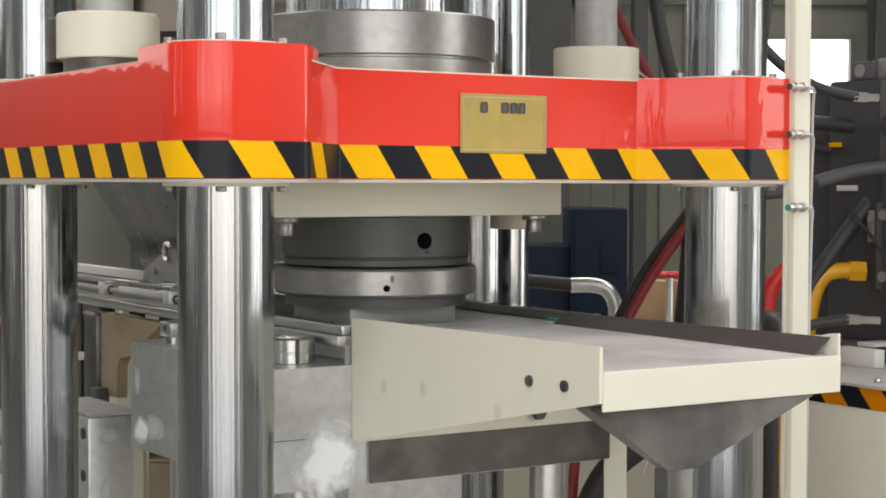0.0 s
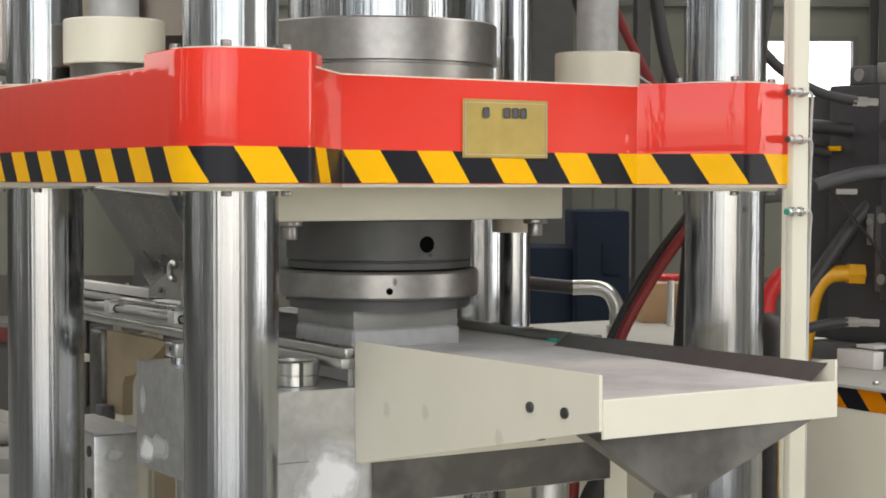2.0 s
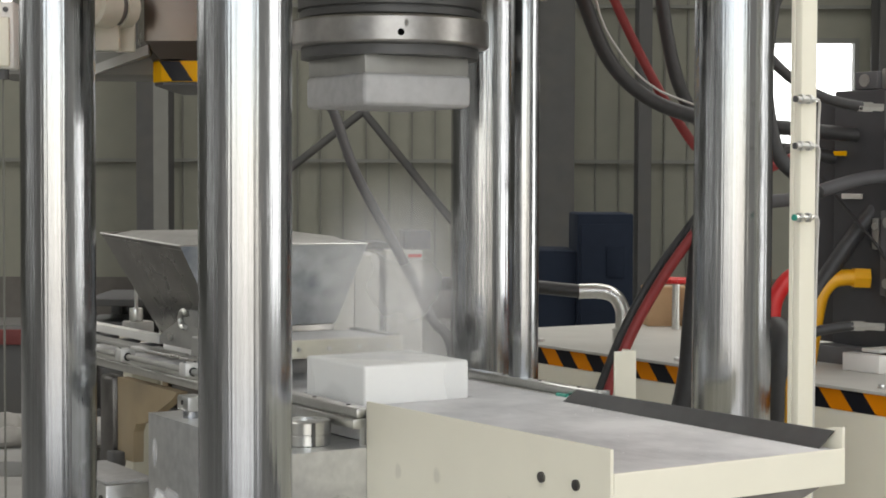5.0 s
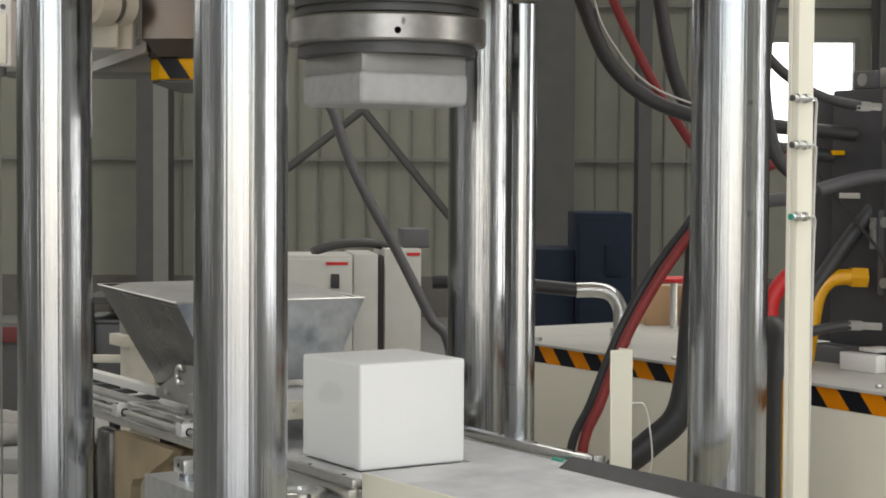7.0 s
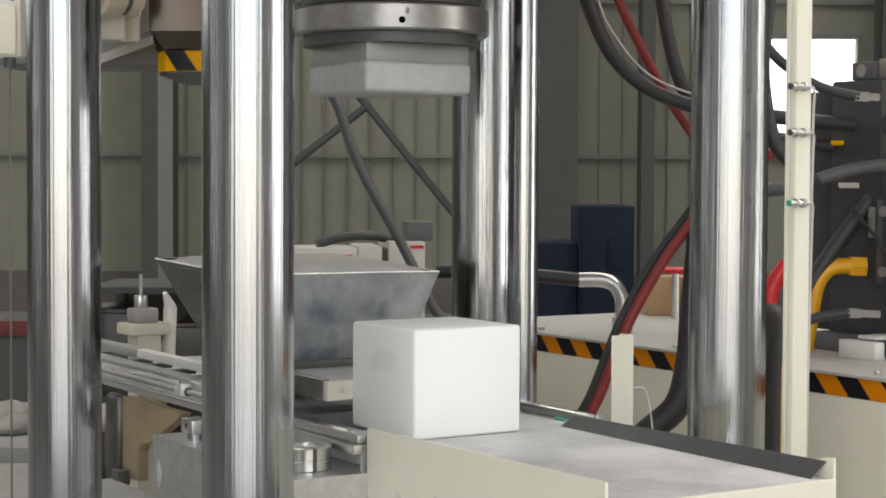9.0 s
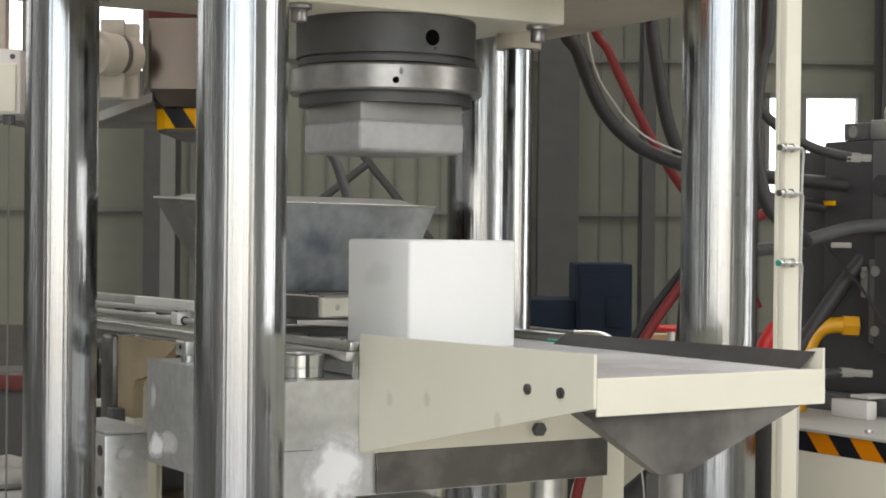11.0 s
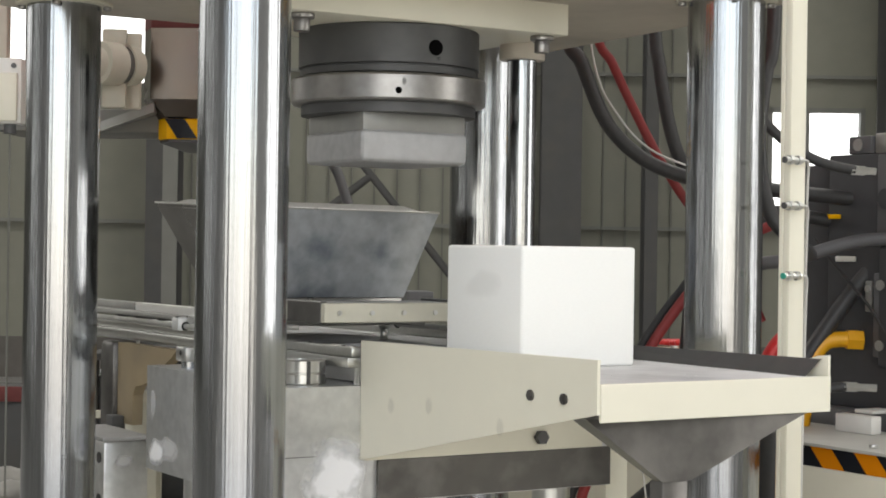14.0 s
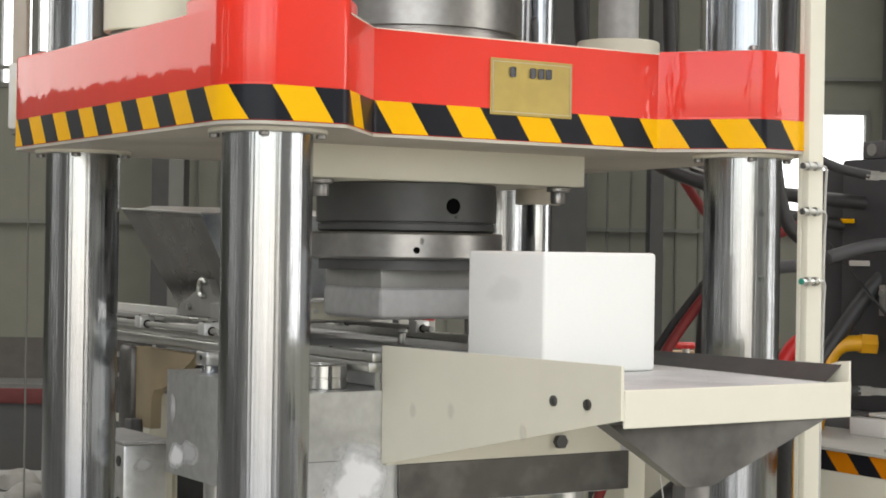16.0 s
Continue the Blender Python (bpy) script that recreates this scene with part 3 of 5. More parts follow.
        cyl(bm, (bx, by), 0.085, 1.56, 1.6245 + dz, 40)
        part("foot_ring", bm, "oily_shade_steel", t)
        bm = B()
        cyl(bm, (bx, by), 0.048, 1.7095 + dz, 2.9, 40)
        part("cylinder_rod", bm, "dusty_steel", t, "dull steel cylinder rod")
    # name plate
    bm = B()
    box(bm, 0.443, 0.623, 0.0085, 0.0115, 1.432, 1.534, 0.001, 1)
    plate = part("name_plate", bm, "brass", t, "etched brass name plate")
    bm = B()
    for u0, u1, v0, v1 in ((0.447, 0.619, 1.4375, 1.4385), (0.447, 0.619, 1.5275, 1.5285), (0.447, 0.448, 1.4375, 1.5285), (0.618, 0.619, 1.4375, 1.5285)):
        box(bm, u0, u1, 0.0072, 0.0088, v0, v1)
    part("border", bm, "cream_dirty_shaded", plate)
    for u in (0.484, 0.5275, 0.5455, 0.5625):
        bm = B()
        box(bm, u, u + 0.012, 0.0076, 0.0088, 1.501, 1.520, 0.0035, 2)
        part("mark_bar", bm, "ink", plate)
    return t


CROSSHEAD = crosshead()


# ---- die table, tray and feeder ----
def die_table():
    t = thing("die_table", "floating grey steel die table with a cream discharge tray", "die table")
    # die block round the die cavity
    X0, X1, Y0, Y1 = 0.159, 0.875, 0.150, 0.780
    cx0, cx1, cy0, cy1 = 0.391, 0.645, 0.307, 0.555
    def framed(o, z0, z1):
        """A plate with the square die cavity through it."""
        b2 = B()
        outer, inner = ((o[0], o[2]), (o[1], o[2]), (o[1], o[3]), (o[0], o[3])), ((cx0, cy0), (cx1, cy0), (cx1, cy1), (cx0, cy1))
        v = [[b2.verts.new((*q, z)) for q in ring] for ring in (outer, inner) for z in (z0, z1)]
        for i in range(4):
            j = (i + 1) % 4
            b2.faces.new((v[0][i], v[0][j], v[1][j], v[1][i]))
            b2.faces.new((v[2][j], v[2][i], v[3][i], v[3][j]))
            b2.faces.new((v[1][i], v[1][j], v[3][j], v[3][i]))
            b2.faces.new((v[0][j], v[0][i], v[2][i], v[2][j]))
        return b2
    part("die_block", framed((X0, X1, Y0, Y1), 0.852, 1.064), "steel", t, "scuffed grey steel die block", 20)
    part("table_top", framed((0.335, 0.795, 0.158, 0.86), 1.066, 1.1155), "tray_floor", t, "powder-dusted table top", 20)
    # rear table for the feeder
    bm = B()
    box(bm, 0.335, 0.795, 0.862, 1.75, 1.085, 1.1135, 0.002)
    part("rear_table", bm, "tray_floor", t)
    for x in (0.312, 0.832):
        bm = B()
        box(bm, x - 0.022, x + 0.022, 0.163, 1.8, 1.096, 1.114, 0.002)
        rail = part("rail_bed", bm, "bright_steel", t)
        bm = B()
        box(bm, x - 0.013, x + 0.013, 0.165, 1.8, 1.114, 1.132, 0.003)
        part("rail", bm, "bright_steel", rail, "bright ground linear rail")
        for k in range(12):
            bm = B()
            cyl(bm, (x, 0.22 + k * 0.13), 0.004, 1.132, 1.1335, 10)
            part("rail_screw", bm, "dark_steel", rail)
        bm = B()
        box(bm, x + 0.004, x + 0.026, 0.152, 0.163, 1.098, 1.132, 0.002)
        part("rail_end", bm, "bright_steel", t)
    for bx, by in ((0.238, 0.245), (0.83, 0.245), (0.83, 0.70)):
        bm = B()
        spin(bm, (bx, by), ((0.043, 1.0640), (0.045, 1.066), (0.045, 1.082), (0.0435, 1.0835), (0.0435, 1.085), (0.045, 1.0865), (0.045, 1.106), (0.043, 1.108), (0.03, 1.1085), (0.03, 1.104), (0.005, 1.104)), 40)
        nut = part("ring_nut", bm, "bright_steel", t, "slotted bright steel ring nut")
        for a in (-100, 0, 90):
            bm = B()
            u = Vector((math.cos(radians(a)), math.sin(radians(a)), 0))
            box(bm, bx + u.x * 0.045 - 0.003, bx + u.x * 0.045 + 0.003, by + u.y * 0.045 - 0.003, by + u.y * 0.045 + 0.003, 1.0655, 1.107)
            part("slot", bm, "dark_steel", nut)
    bm = B()
    box(bm, 0.186, 0.226, 0.645, 0.700, 1.078, 1.108, 0.004)
    clamp = part("clamp_block", bm, "bright_steel", t)
    bm = B()
    rod(bm, (0.186, 0.672, 1.095), (0.1852, 0.672, 1.095), 0.005, 12)
    part("pin_hole", bm, "rubber", clamp)
    bm = B()
    cyl(bm, (0.206, 0.668), 0.019, 1.064, 1.079, 24)
    part("clamp_pin", bm, "chrome", clamp)
    # gusset and leg under the rear table
    bm = B()
    prof = [(0.90, 1.085), (0.93, 1.066), (1.00, 1.035), (1.05, 1.008), (1.09, 0.996), (1.13, 0.990), (1.145, 0.97), (1.148, 0.90), (1.24, 0.90), (1.24, 1.085)]
    a = [bm.verts.new((0.275, y, z)) for y, z in prof]
    c = [bm.verts.new((0.30, y, z)) for y, z in prof]
    bm.faces.new(a)
    bm.faces.new(c[::-1])
    for i in range(len(prof)):
        j = (i + 1) % len(prof)
        bm.faces.new((a[i], c[i], c[j], a[j]))
    part("gusset", bm, "rust_tan", t, "tan primer-coloured gusset plate")
    bm = B()
    box(bm, 0.262, 0.30, 1.242, 1.325, 0.87, 1.087, 0.012)
    part("rear_leg", bm, "funnel_steel", t)
    for bx, by in ((0.25, 0.24), (0.80, 0.24), (0.25, 0.70), (0.80, 0.70)):
        bm = B()
        cyl(bm, (bx, by), 0.038, 0.43 + 0.28, 0.853, 32)
        part("lift_rod", bm, "bright_steel", t)
    bm = B()
    cyl(bm, (0.653, 0.66), 0.009, 1.1135, 1.139, 20, 0.001)
    spin(bm, (0.653, 0.66), ((0.012, 1.139), (0.014, 1.142), (0.013, 1.147), (0.008, 1.150)), 20)
    part("stop_pin", bm, "bright_steel", t)
    for bx in (0.316, 0.79):
        bm = B()
        rod(bm, (bx, 0.175, 1.064), (bx, 0.175, 1.097), 0.006, 12)
        part("stud", bm, "bright_steel", t)
    # bare sheet casing that hangs under the rear table
    bm = B()
    box(bm, 0.142, 0.245, 0.975, 1.24, 0.50, 0.886, 0.006)
    casing = part("side_casing", bm, "steel", t, "scuffed bare steel casing")
    bm = B()
    box(bm, 0.137, 0.250, 0.970, 1.245, 0.8865, 0.895, 0.002)
    part("lid", bm, "dusty_steel", casing)
    bm = B()
    box(bm, 0.2455, 0.2745, 1.195, 1.235, 0.85, 0.918, 0.002)
    part("hanger", bm, "dark_steel", casing)
    for z in (0.85, 0.76, 0.67, 0.58):
        bm = B()
        rod(bm, (0.1415, 1.0, z), (0.1395, 1.0, z), 0.012, 16)
        part("slot", bm, "rubber", casing)
    for at, w, h in ((pose(0.187, 0.9745, 0.84, 90), 0.04, 0.03), (pose(0.180, 0.9745, 0.71, 90), 0.02, 0.10)):
        bm = B()
        bm.faces.new([bm.verts.new(q) for q in ((-w, -h, 0), (w, -h, 0), (w, h, 0), (-w, h, 0))])
        part("powder_haze", bm, "powder_haze", casing, at=at)
    # tray
    bm = B()
    box(bm, 0.316, 0.764, -0.548, 0.150, 1.111, 1.117)
    part("tray_floor", bm, "tray_floor", t, "powder-covered dark steel tray floor")
    def side(x0, x1):
        b2 = B()
        prof = ((0.150, 1.146), (-0.551, 1.154), (-0.551, 1.074), (0.148, 0.931))
        a = [b2.verts.new((x0, y, z)) for y, z in prof]
        c = [b2.verts.new((x1, y, z)) for y, z in prof]
        b2.faces.new(a)
        b2.faces.new(c[::-1])
        for i in range(4):
            b2.faces.new((a[i], c[i], c[(i + 1) % 4], a[(i + 1) % 4]))
        return b2
    part("side_plate", side(0.310, 0.3155), "cream", t, "cream painted tapered side plate")
    b2 = B()
    prof = ((0.150, 1.134), (-0.490, 1.140), (-0.530, 1.150), (-0.551, 1.152), (-0.551, 1.062), (0.150, 1.062))
    a = [b2.verts.new((0.7710, y, z)) for y, z in prof]
    c = [b2.verts.new((0.7760, y, z)) for y, z in prof]
    b2.faces.new(a)
    b2.faces.new(c[::-1])
    for i in range(6):
        b2.faces.new((a[i], c[i], c[(i + 1) % 6], a[(i + 1) % 6]))
    part("side_plate", b2, "cream", t)
    b2 = B()
    p = [b2.verts.new(q) for q in ((0.742, -0.530, 1.1175), (0.768, -0.536, 1.145), (0.768, 0.142, 1.139), (0.742, 0.150, 1.1175), (0.7705, -0.536, 1.145), (0.7705, 0.142, 1.139))]
    b2.faces.new((p[0], p[1], p[2], p[3]))
    b2.faces.new((p[1], p[4], p[5], p[2]))
    b2.faces.new((p[0], p[3], p[5], p[4]))
    b2.faces.new((p[0], p[4], p[1]))
    b2.faces.new((p[3], p[2], p[5]))
    part("side_guard", b2, "dark_steel", t, "dark bent steel side guard")
    bm = B()
    box(bm, 0.3160, 0.776, -0.553, -0.548, 1.062, 1.1185, 0.001, 1)
    part("front_plate", bm, "cream", t, "cream painted front edge")
    bm = B()
    box(bm, 0.316, 0.850, 0.140, 0.148, 0.930, 1.062)
    part("back_plate", bm, "cream", t)
    # dark plate added in place of the tray's shadow on the die block
    bm = B()
    box(bm, 0.345, 0.874, 0.143, 0.1494, 0.854, 0.929, 0.001, 1)
    part("shade_plate", bm, "oily_shade_steel", t, "dark plate standing in for the tray's shadow")
    bm = B()
    rod(bm, (0.70, 0.140, 0.955), (0.70, 0.128, 0.955), 0.014, 6)
    part("bolt", bm, "dark_steel", t)
    for y, z in ((-0.384, 1.090), (-0.471, 1.091)):
        bm = B()
        rod(bm, (0.310, y, z), (0.3065, y, z), 0.0085, 20)
        rod(bm, (0.3065, y, z), (0.3045, y, z), 0.006, 12)
        part("screw", bm, "funnel_steel", t)
    for at, w, h in ((pose(0.262, 0.1484, 0.900, 90), 0.118, 0.122), (pose(0.1572, 0.720, 0.888, 90, 0, -90), 0.075, 0.055)):
        bm = B()
        n = 22
        rows = [[bm.verts.new((w * (2 * i / n - 1), h * (2 * j / n - 1), 0.0)) for i in range(n + 1)] for j in range(n + 1)]
        for r0, r1 in zip(rows, rows[1:]):
            for i in range(n):
                bm.faces.new((r0[i], r0[i + 1], r1[i + 1], r1[i]))
        for v in bm.verts:
            q = math.hypot(v.co.x / w, v.co.y / h)
            v.co.z = 0.002 * max(0, 1 - q) + 0.0006 * noise.noise(v.co * 60)
        part("powder_patch", bm, "powder_film", t, "white powder caked on the steel", at=at)
    for at, w, h in ((pose(0.262, 0.1494, 0.935, 90), 0.10, 0.085), (pose(0.1584, 0.67, 0.90, 90, 0, -90), 0.11, 0.05), (pose(0.1580, 0.745, 0.985, 90, 0, -90), 0.026, 0.06)):
        bm = B()
        bm.faces.new([bm.verts.new(q) for q in ((-w, -h, 0), (w, -h, 0), (w, h, 0), (-w, h, 0))])
        part("powder_haze", bm, "powder_haze", t, "thin powder smear", at=at)
    bm = B()
    box(bm, 0.1586, 0.33, 0.1497, 0.152, 0.9403, 0.9418)
    part("joint", bm, "dark_steel", t)
    for y, z in ((0.04, 1.035), (-0.085, 1.045), (-0.30, 1.03)):
        bm = B()
        bm.faces.new([bm.verts.new(q) for q in ((-0.022, -0.03, 0), (0.022, -0.03, 0), (0.022, 0.03, 0), (-0.022, 0.03, 0))])
        part("smudge", bm, "smudge_film", t, at=pose(0.3096, y, z, 90, 0, -90))
    # chute funnel below the tray
    bm = B()
    hi = [(0.325, -0.505, 1.063), (0.735, -0.546, 1.063), (0.735, -0.462, 1.063), (0.325, -0.462, 1.063)]
    lo = [(0.448, -0.535, 0.966), (0.503, -0.535, 0.966), (0.503, -0.515, 0.966), (0.448, -0.515, 0.966)]
    H_, L_ = [bm.verts.new(q) for q in hi], [bm.verts.new(q) for q in lo]
    for i in range(4):
        bm.faces.new((H_[i], H_[(i + 1) % 4], L_[(i + 1) % 4], L_[i]))
    bm.faces.new(H_[::-1])
    bm.faces.new(L_)
    part("funnel", bm, "funnel_steel", t, "stained grey sheet steel funnel")
    bm = B()
    box(bm, 0.450, 0.501, -0.533, -0.500, 0.50, 0.967, 0.004)
    part("drop_pipe", bm, "funnel_steel", t)
    # small sensor beside the guard, with its wire
    bm = B()
    box(bm, 0.790, 0.845, 0.215, 0.235, 1.100, 1.108, 0.001, 1)
    plate = part("sensor_bracket", bm, "dark_steel", t)
    bm = B()
    rod(bm, (0.800, 0.212, 1.116), (0.800, 0.245, 1.116), 0.006, 12)
    part("sensor", bm, "green_light", plate)
    bm = B()
    tube(bm, ((0.800, 0.212, 1.116), (0.800, 0.185, 1.122), (0.806, 0.155, 1.116), (0.815, 0.135, 1.095), (0.82, 0.13, 1.0)), 0.0022, 8)
    part("wire", bm, "wire_grey", plate)
    # spilt crumbs along the guard
    bm = B()
    rng = random.Random(4)
    for k in range(110):
        y = rng.uniform(-0.53, 0.12)
        x = 0.735 - abs(rng.gauss(0, 0.02)) if k % 3 else rng.uniform(0.33, 0.73)
        r = rng.uniform(0.0004, 0.0012)
        tmp = bmesh.ops.create_icosphere(bm, subdivisions=1, radius=r)
        for v in tmp["verts"]:
            v.co += Vector((x, y, 1.117 + r * 0.4))
    tagged(part("salt_crumbs", bm, "powder", t, "white salt crumbs"), kind="stuff")
    # guide rod
    bm = B()
    spin(bm, (0.853, 0.44), ((0.031, 1.05), (0.031, 1.2440), (0.029, 1.2441), (0.029, 1.2475), (0.031, 1.2476), (0.031, 2.03)), 40)
    part("guide_rod", bm, "chrome", t, "slim polished guide rod")
    return t


TABLE = die_table()


def feeder():
    """Feed shoe with its hopper; its origin lies under the hopper's front rim."""
    t = thing("feed_hopper", "stainless steel powder hopper on a sliding feed shoe", "feed hopper")
    x0, x1, z = 0.318, 0.79, 1.392
    rim = [(x0, 0, z + 0.003), (x1, 0, z), (x1, 0.47, z + 0.017), (x0, 0.47, z + 0.019)]
    low = [(0.435, 0.055, 1.206), (0.735, 0.055, 1.206), (0.735, 0.375, 1.168), (0.435, 0.375, 1.168)]
    bm = B()
    th = 0.004
    ins = lambda q, c: (q[0] + (th if q[0] < c[0] else -th), q[1] + (th if q[1] < c[1] else -th), q[2])
    cR, cL = (0.55, 0.2), (0.55, 0.18)
    A_, C_ = [bm.verts.new(q) for q in rim], [bm.verts.new(q) for q in low]
    D_, F_ = [bm.verts.new(ins(q, cR)) for q in rim], [bm.verts.new(ins(q, cL)) for q in low]
    for i in range(4):
        j = (i + 1) % 4
        bm.faces.new((A_[i], A_[j], C_[j], C_[i]))
        bm.faces.new((D_[j], D_[i], F_[i], F_[j]))
        bm.faces.new((A_[j], A_[i], D_[i], D_[j]))
        bm.faces.new((C_[i], C_[j], F_[j], F_[i]))
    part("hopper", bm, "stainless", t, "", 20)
    # separate front sheet, so its brighter reflection can be coloured in
    bm = B()
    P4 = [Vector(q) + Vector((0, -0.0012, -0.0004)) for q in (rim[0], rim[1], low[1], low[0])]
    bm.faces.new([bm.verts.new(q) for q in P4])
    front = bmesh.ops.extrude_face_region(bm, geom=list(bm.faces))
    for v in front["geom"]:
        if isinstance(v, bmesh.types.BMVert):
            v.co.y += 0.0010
    part("front_panel", bm, "lit_stainless", t, "smeared stainless front panel, bright reflection painted into its colour", 20)
    bm = B()
    for i in range(4):
        rod(bm, rim[i], rim[(i + 1) % 4], 0.0022, 8)
    part("rim", bm, "bright_steel", t)
    bm = B()
    V = [bm.verts.new(q) for q in ((x0 + 0.004, 0.004, z - 0.008), (x1 - 0.004, 0.004, z - 0.008), (x1 - 0.05, 0.07, z + 0.016), (x0 + 0.05, 0.07, z + 0.016), (x0 + 0.004, 0.466, z + 0.010), (x1 - 0.004, 0.466, z + 0.010), (x1 - 0.05, 0.40, z + 0.026), (x0 + 0.05, 0.40, z + 0.026))]
    for q in ((0, 1, 2, 3), (4, 7, 6, 5), (0, 3, 7, 4), (1, 5, 6, 2), (3, 2, 6, 7), (0, 4, 5, 1)):
        bm.faces.new([V[i] for i in q])
    part("powder_fill", bm, "dull_steel", t, "grey hopper cover dusted with powder")
    # throat and shoe
    bm = B()
    box(bm, 0.437, 0.733, 0.057, 0.338, 1.150, 1.2055, 0.003)
    part("throat", bm, "stainless", t)
    bm = B()
    box(bm, 0.342, 0.70, -0.312, -0.297, 1.168, 1.206, 0.002, 1)
    part("shoe_front", bm, "motor_cream", t, "cream painted front bar of the feed shoe")
    for q in ((0.342, 0.357), (0.685, 0.70)):
        bm = B()
        box(bm, *q, -0.2965, -0.10, 1.166, 1.209, 0.002, 1)
        part("shoe_side", bm, "funnel_steel", t, "dark side bar of the feed shoe")
    bm = B()
    box(bm, 0.342, 0.70, -0.0995, -0.005, 1.152, 1.196, 0.002, 1)
    part("shoe_back", bm, "dull_steel", t)
    bm = B()
    box(bm, 0.3575, 0.6845, -0.2965, -0.1005, 1.196, 1.2035)
    part("shoe_cover", bm, "dusty_steel", t)
    for k in range(5):
        bm = B()
        rod(bm, (0.375 + 0.072 * k, -0.312, 1.187), (0.375 + 0.072 * k, -0.315, 1.187), 0.005, 10)
        part("screw", bm, "bright_steel", t)
    for y in (-0.19, 0.165):
        for x in (0.257, 0.777):
            bm = B()
            box(bm, x - 0.018, x + 0.018, y - 0.017, y + 0.017, 1.1325, 1.160, 0.003)
            sb = part("slide_block", bm, "alu", t)
            bm = B()
            rod(bm, (x, y - 0.0165, 1.142), (x, y - 0.0178, 1.142), 0.0095, 16)
            part("bore", bm, "hole", sb)
            for dx in (-0.012, 0.012):
                bm = B()
                cyl(bm, (x + dx, y), 0.003, 1.160, 1.1625, 8)
                part("screw", bm, "dark_steel", sb)
        bm = B()
        box(bm, 0.276, 0.345, y - 0.014, y + 0.014, 1.150, 1.160, 0.002)
        part("cross_bar", bm, "bright_steel", t)
    for x in (0.257, 0.777):
        bm = B()
        rod(bm, (x, -0.245, 1.142), (x, 0.72, 1.142), 0.0065, 14)
        part("slide_rod", bm, "dull_steel", t)
    bm = B()
    box(bm, 0.262, 0.285, -0.172, 0.148, 1.1605, 1.166, 0.001, 1)
    part("tie_strip", bm, "bright_steel", t)
    # lever plate with its hook beside the hopper
    bm = B()
    prof = ((0.24, 1.160), (0.24, 1.178), (0.13, 1.222), (0.105, 1.246), (0.075, 1.246), (0.045, 1.212), (-0.03, 1.196), (-0.03, 1.160))
    a = [bm.verts.new((0.372, y, q)) for y, q in prof]
    c = [bm.verts.new((0.392, y, q)) for y, q in prof]
    bm.faces.new(a)
    bm.faces.new(c[::-1])
    for i in range(len(prof)):
        k = (i + 1) % len(prof)
        bm.faces.new((a[i], c[i], c[k], a[k]))
    lever = part("lever_plate", bm, "dull_steel", t, "grey cast lever plate")
    bm = B()
    n = 14
    ring = [(0.366, 0.090 + 0.019 * math.cos(radians(-120 + 270 * i / n)), 1.226 + 0.019 * math.sin(radians(-120 + 270 * i / n))) for i in range(n + 1)]
    for p0, p1 in zip(ring, ring[1:]):
        rod(bm, p0, p1, 0.006, 10)
    part("hook", bm, "bright_steel", lever)
    for y, q in ((0.02, 1.185), (0.17, 1.180)):
        bm = B()
        rod(bm, (0.3715, y, q), (0.364, y, q), 0.008, 12)
        part("bolt", bm, "bright_steel", lever)
    bm = B()
    box(bm, 0.300, 0.340, 0.0, 0.9, 1.148, 1.158, 0.003)
    part("push_beam", bm, "dull_steel", t, "dull grey push beam")
    bm = B()
    box(bm, 0.402, 0.430, 0.32, 0.79, 1.150, 1.170, 0.001, 1)
    part("cover_strip", bm, "white_plastic", t)
    bm = B()
    box(bm, 0.398, 0.434, 0.795, 1.18, 1.148, 1.170, 0.003)
    drive = part("drive_housing", bm, "dull_steel", t, "grey aluminium drive housing")
    bm = B()
    box(bm, 0.396, 0.436, 1.1805, 1.20, 1.146, 1.173, 0.002)
    part("end_cap", bm, "white_plastic", drive)
    for y in (0.36, 0.50, 0.64, 0.76):
        bm = B()
        box(bm, 0.342, 0.428, y - 0.012, y + 0.012, 1.138, 1.1495, 0.002)
        part("strip_holder", bm, "dark_steel", t)
    return t


FEEDER = feeder()


def block():
    bm = B()
    box(bm, -0.1185, 0.1185, -0.1165, 0.1165, 0, 0.203, 0.0065, 4)
    ob = tagged(part("salt_block", bm, "salt", at=pose(0.517, 0.431, 0.851)), "freshly pressed white salt lick block", "salt block")
    for at, w, h in ((pose(-0.1187, 0.0, 0.135, 90, 0, -90), 0.11, 0.05),):
        bm = B()
        bm.faces.new([bm.verts.new(q) for q in ((-w, -h, 0), (w, -h, 0), (w, h, 0), (-w, h, 0))])
        part("stain", bm, "stain_film", ob, at=at)
    return ob


BLOCK = block()
bm = B()
box(bm, 0.393, 0.643, 0.309, 0.553, 0.42, 0.8485)
tagged(part("lower_punch", bm, "steel"), "grey steel lower punch inside the die", "punch")


